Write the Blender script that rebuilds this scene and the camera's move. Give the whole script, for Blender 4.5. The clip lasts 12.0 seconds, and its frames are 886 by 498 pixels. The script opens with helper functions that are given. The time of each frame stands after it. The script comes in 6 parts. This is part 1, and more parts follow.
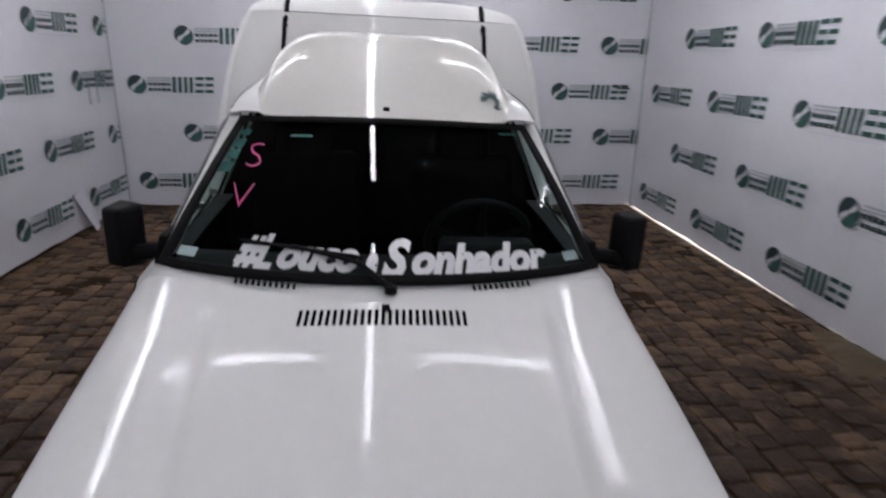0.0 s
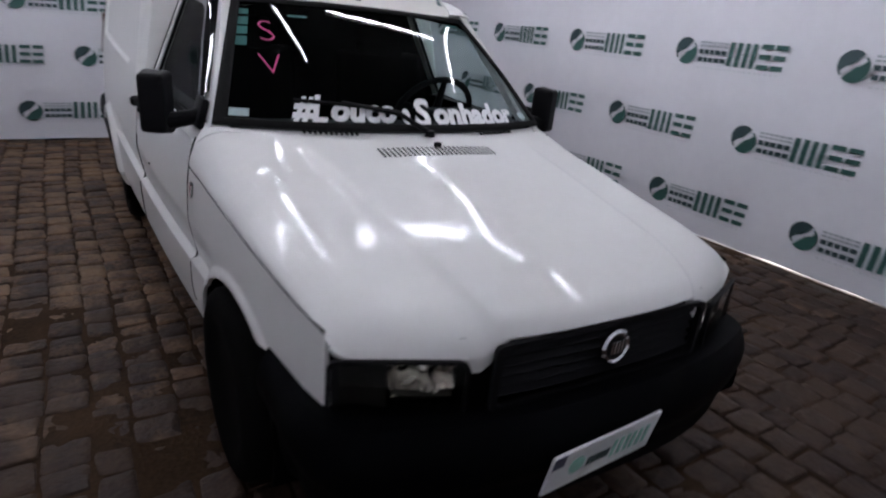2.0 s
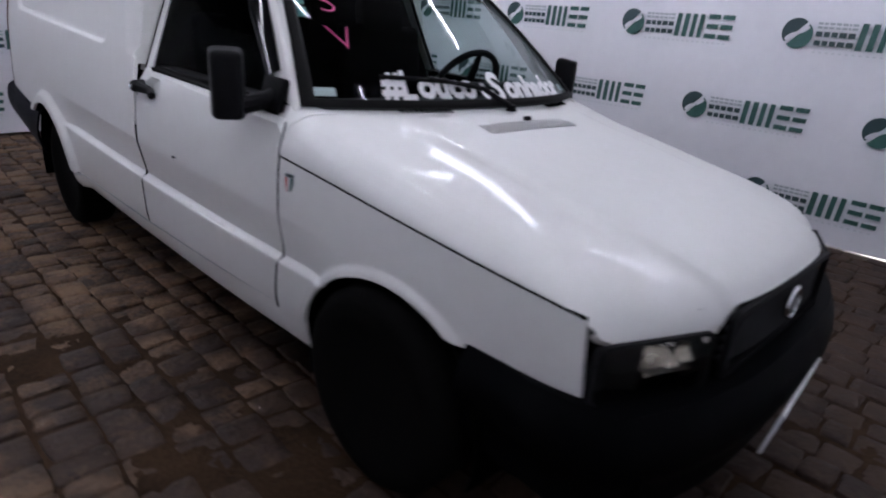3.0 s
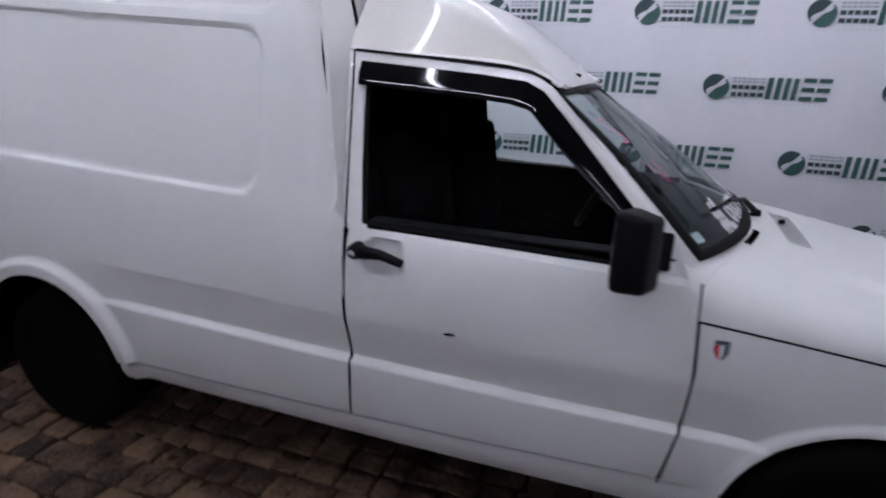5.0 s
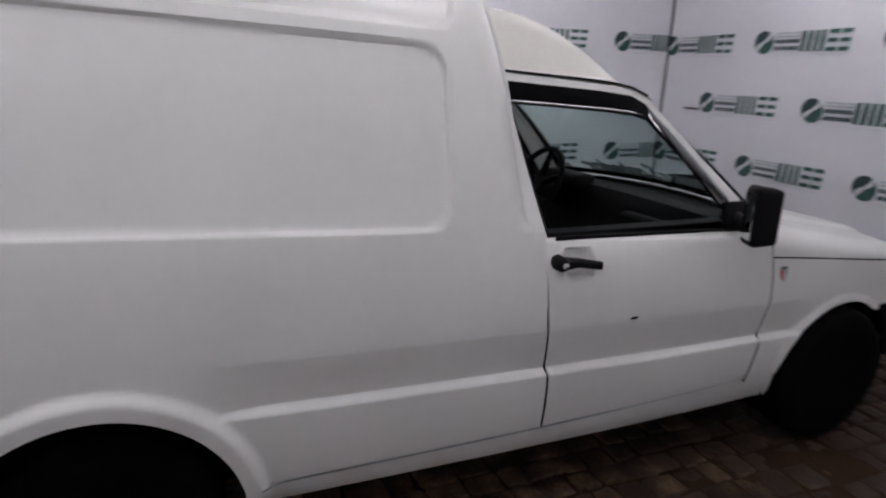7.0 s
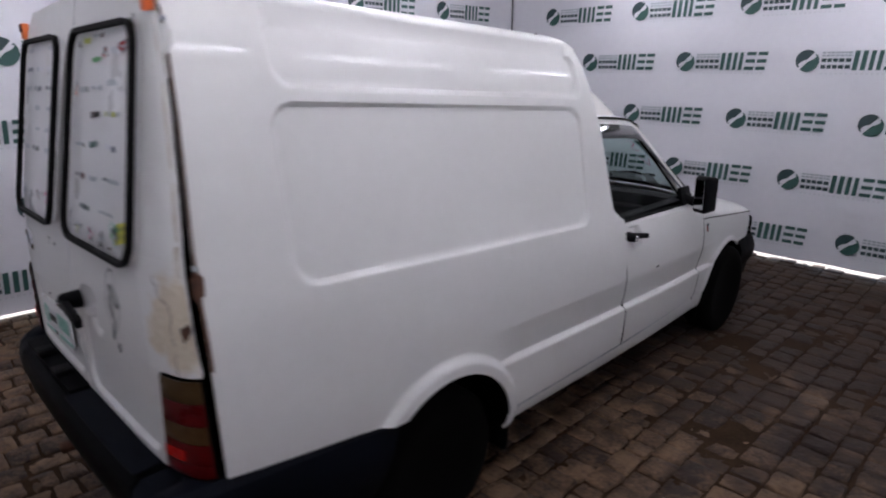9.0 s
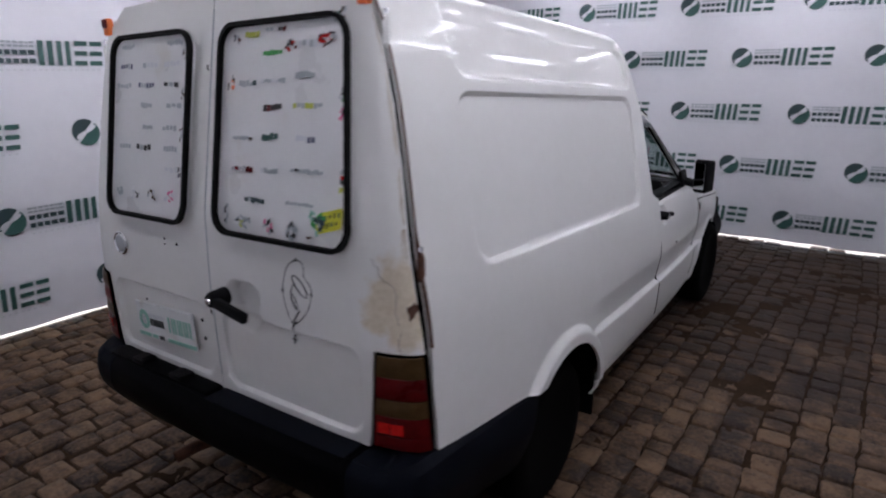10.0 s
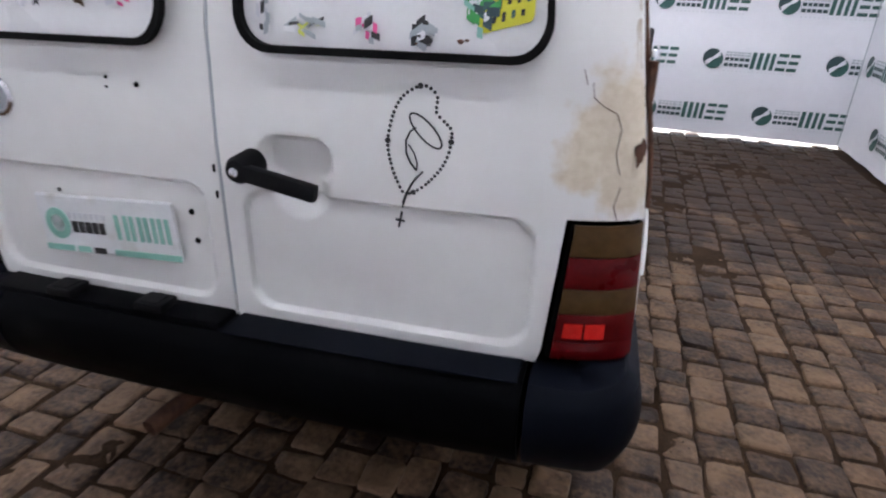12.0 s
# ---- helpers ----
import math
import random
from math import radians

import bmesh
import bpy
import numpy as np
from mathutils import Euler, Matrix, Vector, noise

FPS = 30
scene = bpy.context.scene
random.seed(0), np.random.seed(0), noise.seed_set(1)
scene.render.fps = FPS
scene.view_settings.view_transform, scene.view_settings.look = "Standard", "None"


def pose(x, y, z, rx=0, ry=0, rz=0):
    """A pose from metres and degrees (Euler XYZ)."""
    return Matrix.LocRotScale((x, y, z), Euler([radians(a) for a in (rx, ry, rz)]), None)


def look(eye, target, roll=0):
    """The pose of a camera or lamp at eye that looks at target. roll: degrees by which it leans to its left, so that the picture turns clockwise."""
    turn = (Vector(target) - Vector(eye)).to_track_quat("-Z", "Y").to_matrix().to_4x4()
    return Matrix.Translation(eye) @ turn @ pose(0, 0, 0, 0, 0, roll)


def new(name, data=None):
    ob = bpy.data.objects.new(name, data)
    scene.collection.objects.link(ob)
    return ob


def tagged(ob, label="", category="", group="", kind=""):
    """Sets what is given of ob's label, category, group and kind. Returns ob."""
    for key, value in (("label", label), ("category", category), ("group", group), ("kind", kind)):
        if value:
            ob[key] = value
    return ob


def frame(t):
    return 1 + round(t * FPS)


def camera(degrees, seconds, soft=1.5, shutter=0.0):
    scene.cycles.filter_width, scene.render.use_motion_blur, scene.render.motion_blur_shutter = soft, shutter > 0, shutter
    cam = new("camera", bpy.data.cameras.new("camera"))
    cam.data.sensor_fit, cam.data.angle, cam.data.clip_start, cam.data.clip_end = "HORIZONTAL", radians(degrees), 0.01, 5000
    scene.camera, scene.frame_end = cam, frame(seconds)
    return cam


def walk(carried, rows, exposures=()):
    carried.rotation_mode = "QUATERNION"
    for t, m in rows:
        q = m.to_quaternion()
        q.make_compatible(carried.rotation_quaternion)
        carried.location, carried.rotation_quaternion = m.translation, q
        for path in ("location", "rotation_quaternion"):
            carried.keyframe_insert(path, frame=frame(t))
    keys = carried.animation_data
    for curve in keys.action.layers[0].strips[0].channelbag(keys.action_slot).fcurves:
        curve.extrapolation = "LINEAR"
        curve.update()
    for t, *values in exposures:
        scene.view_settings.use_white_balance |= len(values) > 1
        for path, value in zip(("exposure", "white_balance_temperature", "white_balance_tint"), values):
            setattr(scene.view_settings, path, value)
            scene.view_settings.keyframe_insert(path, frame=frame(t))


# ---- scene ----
cam = camera(72.1, 12.0, soft=2.0, shutter=0.6)
PATH = [
    (0, (0.014, -0.511, 1.562), (0.205, 1.386, 0.958), 1.3),
    (0.5, (-0.094, -0.728, 1.505), (0.303, 1.127, 0.871), 2.5),
    (1, (-0.307, -0.864, 1.417), (0.29, 0.923, 0.746), 3.6),
    (1.5, (-0.644, -0.828, 1.35), (0.154, 0.873, 0.662), 4.2),
    (2, (-1.047, -0.79, 1.325), (-0.045, 0.791, 0.622), 4.5),
    (2.5, (-1.316, -0.632, 1.241), (-0.12, 0.806, 0.531), 4.6),
    (2.7, (-1.433, -0.488, 1.239), (-0.18, 0.894, 0.517), 4.5),
    (4.3, (-2.171, 0.731, 1.392), (-0.536, 1.652, 0.701), 2.3),
    (4.5, (-2.234, 0.923, 1.424), (-0.55, 1.765, 0.75), 2.3),
    (5, (-2.251, 1.388, 1.454), (-0.459, 2.02, 0.831), 1.6),
    (5.5, (-2.225, 1.809, 1.443), (-0.348, 2.176, 0.856), 1.3),
    (6, (-2.251, 2.243, 1.438), (-0.336, 2.299, 0.866), 1.5),
    (6.5, (-2.179, 2.775, 1.411), (-0.296, 2.396, 0.855), 2.2),
    (7, (-2.236, 3.132, 1.436), (-0.457, 2.411, 0.875), 1.8),
    (7.2, (-2.247, 3.273, 1.449), (-0.522, 2.424, 0.898), 2.1),
    (8.8, (-2.253, 4.598, 1.644), (-0.833, 3.309, 1.074), 0.1),
    (9, (-2.126, 4.726, 1.651), (-0.758, 3.381, 1.087), 0.2),
    (9.5, (-1.932, 5.082, 1.663), (-0.679, 3.631, 1.095), 0.1),
    (10, (-1.638, 5.329, 1.621), (-0.522, 3.766, 1.064), -0.4),
    (10.5, (-1.345, 5.446, 1.566), (-0.414, 3.777, 0.978), -1.0),
    (11, (-1.113, 5.548, 1.463), (-0.367, 3.815, 0.799), -1.3),
    (11.5, (-0.865, 5.452, 1.321), (-0.284, 3.686, 0.583), 0.2),
    (12, (-0.714, 5.258, 1.296), (-0.233, 3.492, 0.49), 2.6),
]
EXPOSURES = [(0, 0.92, 6620, 9), (1.0, 0.9, 6520, 10), (2.0, 1.03, 6350, 10), (2.5, 1.15, 6250, 11), (4.5, 1.1, 6050, 13), (5.0, 1.05, 6100, 12), (5.5, 1.1, 6300, 11),
             (6.0, 1.15, 6500, 11), (7.0, 0.95, 6800, 11), (9.0, 1.0, 6480, 13), (10.0, 1.02, 6420, 12), (10.5, 1.08, 6500, 11), (11.0, 1.46, 6750, 11),
             (11.5, 1.88, 6550, 9), (12.0, 2.17, 6450, 8)]
walk(cam, [(t, look(eye, target, roll)) for t, eye, target, roll in PATH],
     exposures=EXPOSURES)
# tube lamps under the ceiling: x and y of both ends
LAMP_ROWS = [(x, y, x, y + d) for x, l in ((-1.75, 1.15), (-0.03, 0.75), (1.67, 1.15)) for y, d in ((-0.05, 1.15), (1.70, 1.15), (3.25, l))]
# The cross tubes at y 4.05 and 4.95 are added to light the rear.
LAMP_ROWS += [(x, y, x + 1.08, y) for x in (-1.52, 0.40) for y in (-0.60, 2.37, 4.05, 4.95)]
# ---- world and lamps ----
world = bpy.data.worlds.new("daylight")
scene.world = world
world.use_nodes = True
wn = world.node_tree.nodes
sky = wn.new("ShaderNodeTexSky")
sky.sky_type, sky.sun_disc, sky.sun_elevation, sky.sun_rotation = "NISHITA", False, radians(38), radians(127)
wn["Background"].inputs["Strength"].default_value = 0.15
world.node_tree.links.new(sky.outputs["Color"], wn["Background"].inputs["Color"])
sun_data = bpy.data.lights.new("sun", "SUN")
sun_data.energy, sun_data.angle, sun_data.color = 5.0, radians(0.5), (1.0, 0.95, 0.90)
sun_ob = new("sun", sun_data)
sun_ob.matrix_world = look((40, -30, 40), (0, 0, 0))

LAMP_POWER = 21.0


# ---- materials ----
def nodes_of(name):
    m = bpy.data.materials.new(name)
    m.use_nodes = True
    t = m.node_tree
    return m, t.nodes, t.links, t.nodes["Principled BSDF"]


def surface(name, low, high, rough=0.5, metal=0.0, scale=6.0, fine=90.0, bump=0.0, bump_scale=60.0, coat=0.0, rough_var=0.1,
            per_object=0.0, spec=0.5, stain=None, stain_scale=1.5, stain_at=0.62, stain_fade=0.0, world=False, spread=0.2):
    """A principled surface whose colour wanders between low and high at two scales, with uneven gloss and fine relief."""
    m, n, l, p = nodes_of(name)
    co = n.new("ShaderNodeTexCoord")
    big, small = n.new("ShaderNodeTexNoise"), n.new("ShaderNodeTexNoise")
    big.inputs["Scale"].default_value, big.inputs["Detail"].default_value = scale, 5
    small.inputs["Scale"].default_value, small.inputs["Detail"].default_value = fine, 4
    where = n.new("ShaderNodeNewGeometry").outputs["Position"] if world else co.outputs["Object"]
    for x in (big, small):
        l.new(where, x.inputs["Vector"])
    add = n.new("ShaderNodeMath"); add.operation = "MULTIPLY_ADD"
    add.inputs[1].default_value, add.inputs[2].default_value = 0.4, 0.0
    l.new(small.outputs["Fac"], add.inputs[0])
    tot = n.new("ShaderNodeMath"); tot.operation = "MULTIPLY_ADD"; tot.inputs[1].default_value = 0.6
    l.new(big.outputs["Fac"], tot.inputs[0]); l.new(add.outputs[0], tot.inputs[2])
    if per_object:
        info = n.new("ShaderNodeObjectInfo")
        sh = n.new("ShaderNodeMath"); sh.operation = "MULTIPLY_ADD"; sh.inputs[1].default_value = per_object
        isl = n.new("ShaderNodeNewGeometry")
        mx = n.new("ShaderNodeMath"); mx.operation = "ADD"
        l.new(info.outputs["Random"], mx.inputs[0]); l.new(isl.outputs["Random Per Island"], mx.inputs[1])
        fr = n.new("ShaderNodeMath"); fr.operation = "FRACT"; l.new(mx.outputs[0], fr.inputs[0])
        half = n.new("ShaderNodeMath"); half.operation = "SUBTRACT"; half.inputs[1].default_value = 0.5
        l.new(fr.outputs[0], half.inputs[0]); l.new(half.outputs[0], sh.inputs[0]); l.new(tot.outputs[0], sh.inputs[2])
        tot = sh
    ramp = n.new("ShaderNodeValToRGB")
    ramp.color_ramp.elements[0].position, ramp.color_ramp.elements[1].position = 0.5 - spread, 0.5 + spread
    ramp.color_ramp.elements[0].color, ramp.color_ramp.elements[1].color = (*low, 1), (*high, 1)
    l.new(tot.outputs[0], ramp.inputs[0])
    colour = ramp.outputs[0]
    if stain:
        st = n.new("ShaderNodeTexNoise"); st.inputs["Scale"].default_value, st.inputs["Detail"].default_value = stain_scale, 7
        geo = n.new("ShaderNodeNewGeometry"); l.new(geo.outputs["Position"], st.inputs["Vector"])
        sr = n.new("ShaderNodeValToRGB")
        sr.color_ramp.elements[0].position, sr.color_ramp.elements[1].position = stain_at - 0.1, stain_at + 0.08
        l.new(st.outputs["Fac"], sr.inputs[0])
        if stain_fade:  # more of it towards the near end of the place
            sep = n.new("ShaderNodeSeparateXYZ"); l.new(geo.outputs["Position"], sep.inputs[0])
            fd = n.new("ShaderNodeMath"); fd.operation = "MULTIPLY_ADD"
            fd.inputs[1].default_value, fd.inputs[2].default_value = -stain_fade, stain_fade * 2.05
            l.new(sep.outputs["Y"], fd.inputs[0])
            ad = n.new("ShaderNodeMath"); ad.operation = "ADD"
            l.new(fd.outputs[0], ad.inputs[0]); l.new(st.outputs["Fac"], ad.inputs[1]); l.new(ad.outputs[0], sr.inputs[0])
        sr.color_ramp.elements[1].color = (0.8, 0.8, 0.8, 1)
        mix = n.new("ShaderNodeMix"); mix.data_type = "RGBA"; mix.inputs["B"].default_value = (*stain, 1)
        l.new(sr.outputs[0], mix.inputs["Factor"]); l.new(colour, mix.inputs["A"])
        colour = mix.outputs["Result"]
    l.new(colour, p.inputs["Base Color"])
    rr = n.new("ShaderNodeMapRange")
    rr.inputs["To Min"].default_value, rr.inputs["To Max"].default_value = max(rough - rough_var, 0.02), min(rough + rough_var, 1)
    l.new(big.outputs["Fac"], rr.inputs["Value"]); l.new(rr.outputs[0], p.inputs["Roughness"])
    p.inputs["Metallic"].default_value, p.inputs["Specular IOR Level"].default_value = metal, spec
    p.inputs["Coat Weight"].default_value, p.inputs["Coat Roughness"].default_value = coat, 0.07
    if bump:
        bn = n.new("ShaderNodeTexNoise"); bn.inputs["Scale"].default_value, bn.inputs["Detail"].default_value = bump_scale, 6
        l.new(where, bn.inputs["Vector"])
        b = n.new("ShaderNodeBump"); b.inputs["Strength"].default_value, b.inputs["Distance"].default_value = 0.6, bump
        l.new(bn.outputs["Fac"], b.inputs["Height"]); l.new(b.outputs[0], p.inputs["Normal"])
    return m


def clear_glass(name, tint, low=0.04, high=0.6):
    """Thin tinted glass, whose gloss rises from low towards high at grazing angles."""
    m, n, l, p = nodes_of(name)
    n.remove(p)
    tr, gl, lw, mx = (n.new("ShaderNode" + k) for k in ("BsdfTransparent", "BsdfGlossy", "LayerWeight", "MixShader"))
    tr.inputs["Color"].default_value = (*tint, 1)
    gl.inputs["Roughness"].default_value = 0.015
    lw.inputs["Blend"].default_value = 0.5
    pw, ma = n.new("ShaderNodeMath"), n.new("ShaderNodeMath")
    pw.operation, ma.operation = "POWER", "MULTIPLY_ADD"
    pw.inputs[1].default_value, ma.inputs[1].default_value, ma.inputs[2].default_value = 5.0, high, low
    l.new(lw.outputs["Facing"], pw.inputs[0]); l.new(pw.outputs[0], ma.inputs[0]); l.new(ma.outputs[0], mx.inputs[0])
    l.new(tr.outputs[0], mx.inputs[1]); l.new(gl.outputs[0], mx.inputs[2])
    l.new(mx.outputs[0], n["Material Output"].inputs["Surface"])
    return m


def glowing(name, colour, strength):
    m, n, l, p = nodes_of(name)
    p.inputs["Emission Color"].default_value, p.inputs["Emission Strength"].default_value = (*colour, 1), strength
    return m


PAINT = surface("white_paint", (0.735, 0.73, 0.70), (0.78, 0.775, 0.75), 0.45, coat=0.4, rough_var=0.08, scale=1.6, fine=25, spec=0.3)
CREAM = surface("fibreglass", (0.69, 0.675, 0.62), (0.75, 0.735, 0.68), 0.4, coat=0.9, rough_var=0.05, scale=2.0, fine=50, spec=0.3)


def faded_patch(name, inner, outer, centre, radii, scale):
    """A stain of the inner colour that fades with a ragged edge into the outer colour round a centre."""
    m, n, l, p = nodes_of(name)
    co = n.new("ShaderNodeTexCoord")
    mp = n.new("ShaderNodeMapping")
    mp.vector_type = "TEXTURE"
    mp.inputs["Location"].default_value, mp.inputs["Scale"].default_value = centre, radii
    ln = n.new("ShaderNodeVectorMath"); ln.operation = "LENGTH"
    l.new(co.outputs["Object"], mp.inputs["Vector"]); l.new(mp.outputs[0], ln.inputs[0])
    ns, fine = n.new("ShaderNodeTexNoise"), n.new("ShaderNodeTexNoise")
    ns.inputs["Scale"].default_value, ns.inputs["Detail"].default_value = scale, 6
    fine.inputs["Scale"].default_value, fine.inputs["Detail"].default_value = scale * 4, 6
    for x in (ns, fine):
        l.new(co.outputs["Object"], x.inputs["Vector"])
    ad = n.new("ShaderNodeMath"); ad.operation = "MULTIPLY_ADD"; ad.inputs[1].default_value = 0.9
    l.new(ns.outputs["Fac"], ad.inputs[0]); l.new(ln.outputs["Value"], ad.inputs[2])
    edge = n.new("ShaderNodeValToRGB")
    edge.color_ramp.elements[0].position, edge.color_ramp.elements[1].position = 0.80, 1.0
    l.new(ad.outputs[0], edge.inputs[0])
    tone = n.new("ShaderNodeValToRGB")
    tone.color_ramp.elements[0].position, tone.color_ramp.elements[1].position = 0.36, 0.62
    tone.color_ramp.elements[0].color = (inner[0] * 0.90, inner[1] * 0.88, inner[2] * 0.84, 1)
    tone.color_ramp.elements[1].color = (*inner, 1)
    l.new(fine.outputs["Fac"], tone.inputs[0])
    mx = n.new("ShaderNodeMix"); mx.data_type = "RGBA"; mx.inputs["B"].default_value = (*outer, 1)
    l.new(edge.outputs[0], mx.inputs["Factor"]); l.new(tone.outputs[0], mx.inputs["A"]); l.new(mx.outputs["Result"], p.inputs["Base Color"])
    p.inputs["Roughness"].default_value, p.inputs["Specular IOR Level"].default_value = 0.5, 0.3
    return m


RUST = surface("rust", (0.045, 0.017, 0.009), (0.13, 0.055, 0.028), 0.85, scale=30, bump=0.003, bump_scale=120)
PLASTIC = surface("black_plastic", (0.003, 0.003, 0.0035), (0.007, 0.007, 0.008), 0.5, scale=5, fine=200, bump=0.0006, bump_scale=500, spec=0.09)
BUMPER = surface("bumper_plastic", (0.0010, 0.0011, 0.0015), (0.0024, 0.0026, 0.0034), 0.5, scale=4, fine=150, bump=0.0008, bump_scale=350, stain=(0.008, 0.008, 0.008), stain_scale=5, stain_at=0.68, spec=0.03)
CAP = surface("bumper_cap_plastic", (0.0024, 0.0032, 0.0058), (0.0048, 0.0062, 0.0105), 0.5, scale=5, fine=150, bump=0.0008, bump_scale=350, spec=0.05)
RUBBER = surface("rubber", (0.003, 0.003, 0.003), (0.007, 0.007, 0.007), 0.6, scale=9, bump=0.0004, bump_scale=300, spec=0.08)
TYRE = surface("tyre_rubber", (0.0022, 0.0022, 0.0022), (0.006, 0.0057, 0.0054), 0.85, scale=12, bump=0.001, bump_scale=150, spec=0.04)
# Glossless near-black that puts the shade of gaps, wells and underside into colour.
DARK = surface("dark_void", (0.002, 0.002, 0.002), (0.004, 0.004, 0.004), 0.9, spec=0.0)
# Far blacker than cloth: the dim cabin behind glass is put into this colour.
CABIN = surface("shaded_cabin_cloth", (0.0012, 0.0012, 0.0014), (0.0024, 0.0024, 0.0026), 0.9, fine=300, spec=0.0)
DASH = surface("dash_plastic", (0.005, 0.005, 0.0055), (0.011, 0.011, 0.012), 0.6, fine=250, bump=0.0006, bump_scale=600, spec=0.12)
SMOKED = surface("smoked_acrylic", (0.0015, 0.0015, 0.002), (0.003, 0.003, 0.0035), 0.06, rough_var=0.02, coat=0.5, spec=0.25)
STEEL = surface("rim_steel", (0.008, 0.008, 0.008), (0.022, 0.022, 0.022), 0.5, metal=0.6, scale=10)
CHROME = surface("chrome", (0.75, 0.75, 0.76), (0.85, 0.85, 0.86), 0.12, metal=1.0, rough_var=0.05)
MIRROR = surface("mirror_glass", (0.55, 0.57, 0.58), (0.62, 0.63, 0.64), 0.03, metal=1.0, rough_var=0.01)
BLUE = surface("emblem_blue", (0.03, 0.035, 0.09), (0.05, 0.055, 0.13), 0.3, coat=0.5)
GLASS = clear_glass("windscreen_glass", (0.62, 0.74, 0.72), 0.045, 0.6)
SIDE_GLASS = clear_glass("door_glass", (0.92, 0.96, 0.95), 0.003, 0.3)
LENS = clear_glass("headlamp_lens", (0.86, 0.84, 0.78), 0.02, 0.4)
SATIN = surface("metallised_reflector", (0.40, 0.38, 0.35), (0.62, 0.60, 0.56), 0.24, metal=0.92, scale=25)
RED = surface("lamp_red", (0.060, 0.0008, 0.0016), (0.115, 0.002, 0.004), 0.3, coat=0.08, spec=0.15, scale=20)
BRIGHT_RED = surface("reflector_red", (0.48, 0.006, 0.007), (0.62, 0.02, 0.015), 0.2, coat=0.5, scale=60)
AMBER = surface("lamp_smoked_amber", (0.045, 0.023, 0.007), (0.085, 0.048, 0.017), 0.3, coat=0.08, spec=0.15, scale=20)
ORANGE = surface("lamp_orange", (0.7, 0.12, 0.02), (0.85, 0.2, 0.04), 0.3)
FILM = surface("white_film", (0.70, 0.70, 0.69), (0.76, 0.76, 0.755), 0.3, coat=0.4, stain=(0.60, 0.57, 0.48), stain_scale=5, stain_at=0.72)
PLATE = surface("plate_white", (0.66, 0.67, 0.67), (0.76, 0.77, 0.77), 0.35, stain=(0.5, 0.48, 0.42), stain_scale=12, stain_at=0.66)
BLACK_STRIP = surface("black_strip", (0.012, 0.012, 0.012), (0.03, 0.03, 0.03), 0.8)
BANNER = surface("banner_cloth", (0.70, 0.695, 0.735), (0.76, 0.755, 0.79), 0.5, scale=1.2, fine=15, rough_var=0.08, bump=0.004, bump_scale=2.5)
GREEN = surface("print_green", (0.022, 0.080, 0.069), (0.034, 0.105, 0.090), 0.45, scale=8)
DEEP = surface("print_dark", (0.018, 0.045, 0.05), (0.03, 0.06, 0.065), 0.45, scale=8)
GREY = surface("print_grey", (0.33, 0.37, 0.39), (0.42, 0.45, 0.47), 0.45, scale=8)
PALE = surface("print_pale", (0.58, 0.59, 0.62), (0.64, 0.65, 0.67), 0.45, scale=8)
MINT = surface("print_mint", (0.20, 0.46, 0.37), (0.30, 0.55, 0.46), 0.4, scale=20)
INK = surface("black_ink", (0.012, 0.012, 0.013), (0.022, 0.022, 0.022), 0.45)
WHITE_VINYL = surface("white_vinyl", (0.72, 0.72, 0.72), (0.8, 0.8, 0.8), 0.4)
PINK = surface("pink_marker", (0.62, 0.06, 0.22), (0.75, 0.10, 0.30), 0.6)
TEAL = surface("teal_print", (0.03, 0.13, 0.12), (0.07, 0.22, 0.20), 0.5, scale=20)
STONE = surface("cobble_stone", (0.026, 0.0130, 0.0074), (0.198, 0.121, 0.069), 0.64, scale=9, fine=55, bump=0.012, bump_scale=38, rough_var=0.14, per_object=0.22, world=True, spread=0.135,
                stain=(0.024, 0.0115, 0.0072), stain_scale=4.2, stain_at=0.53, stain_fade=0.150, spec=0.36)
SOIL = surface("joint_soil", (0.016, 0.0088, 0.0050), (0.066, 0.038, 0.021), 0.92, scale=5, fine=60, bump=0.006, bump_scale=60, spec=0.1)
SAND = surface("trodden_sand", (0.085, 0.062, 0.036), (0.175, 0.132, 0.078), 0.9, scale=7, bump=0.004, bump_scale=80)
CEIL = surface("unseen_dark_cover", (0.008, 0.008, 0.009), (0.016, 0.016, 0.017), 0.75, scale=1.5)
CONCRETE = surface("outer_concrete", (0.36, 0.33, 0.30), (0.5, 0.47, 0.43), 0.85, scale=3, bump=0.002)
TUBE = glowing("tube_light", (0.945, 0.94, 1.05), LAMP_POWER)


# ---- mesh helpers ----
def part(name, bm, material, parent=None, label="", sharp=35.0):
    """Links a bmesh as one mesh object, under a thing or under a part."""
    me = bpy.data.meshes.new(name)
    bm.normal_update()
    lim = radians(sharp)
    for e in bm.edges:
        e.smooth = len(e.link_faces) == 2 and e.calc_face_angle(0) < lim
    for f in bm.faces:
        f.smooth = True
    bm.to_mesh(me)
    bm.free()
    for m in (material if isinstance(material, (list, tuple)) else [material]):
        me.materials.append(m)
    ob = new(name, me)
    if parent is not None:
        ob.parent = parent
    if label:
        ob["label"] = label
    return ob


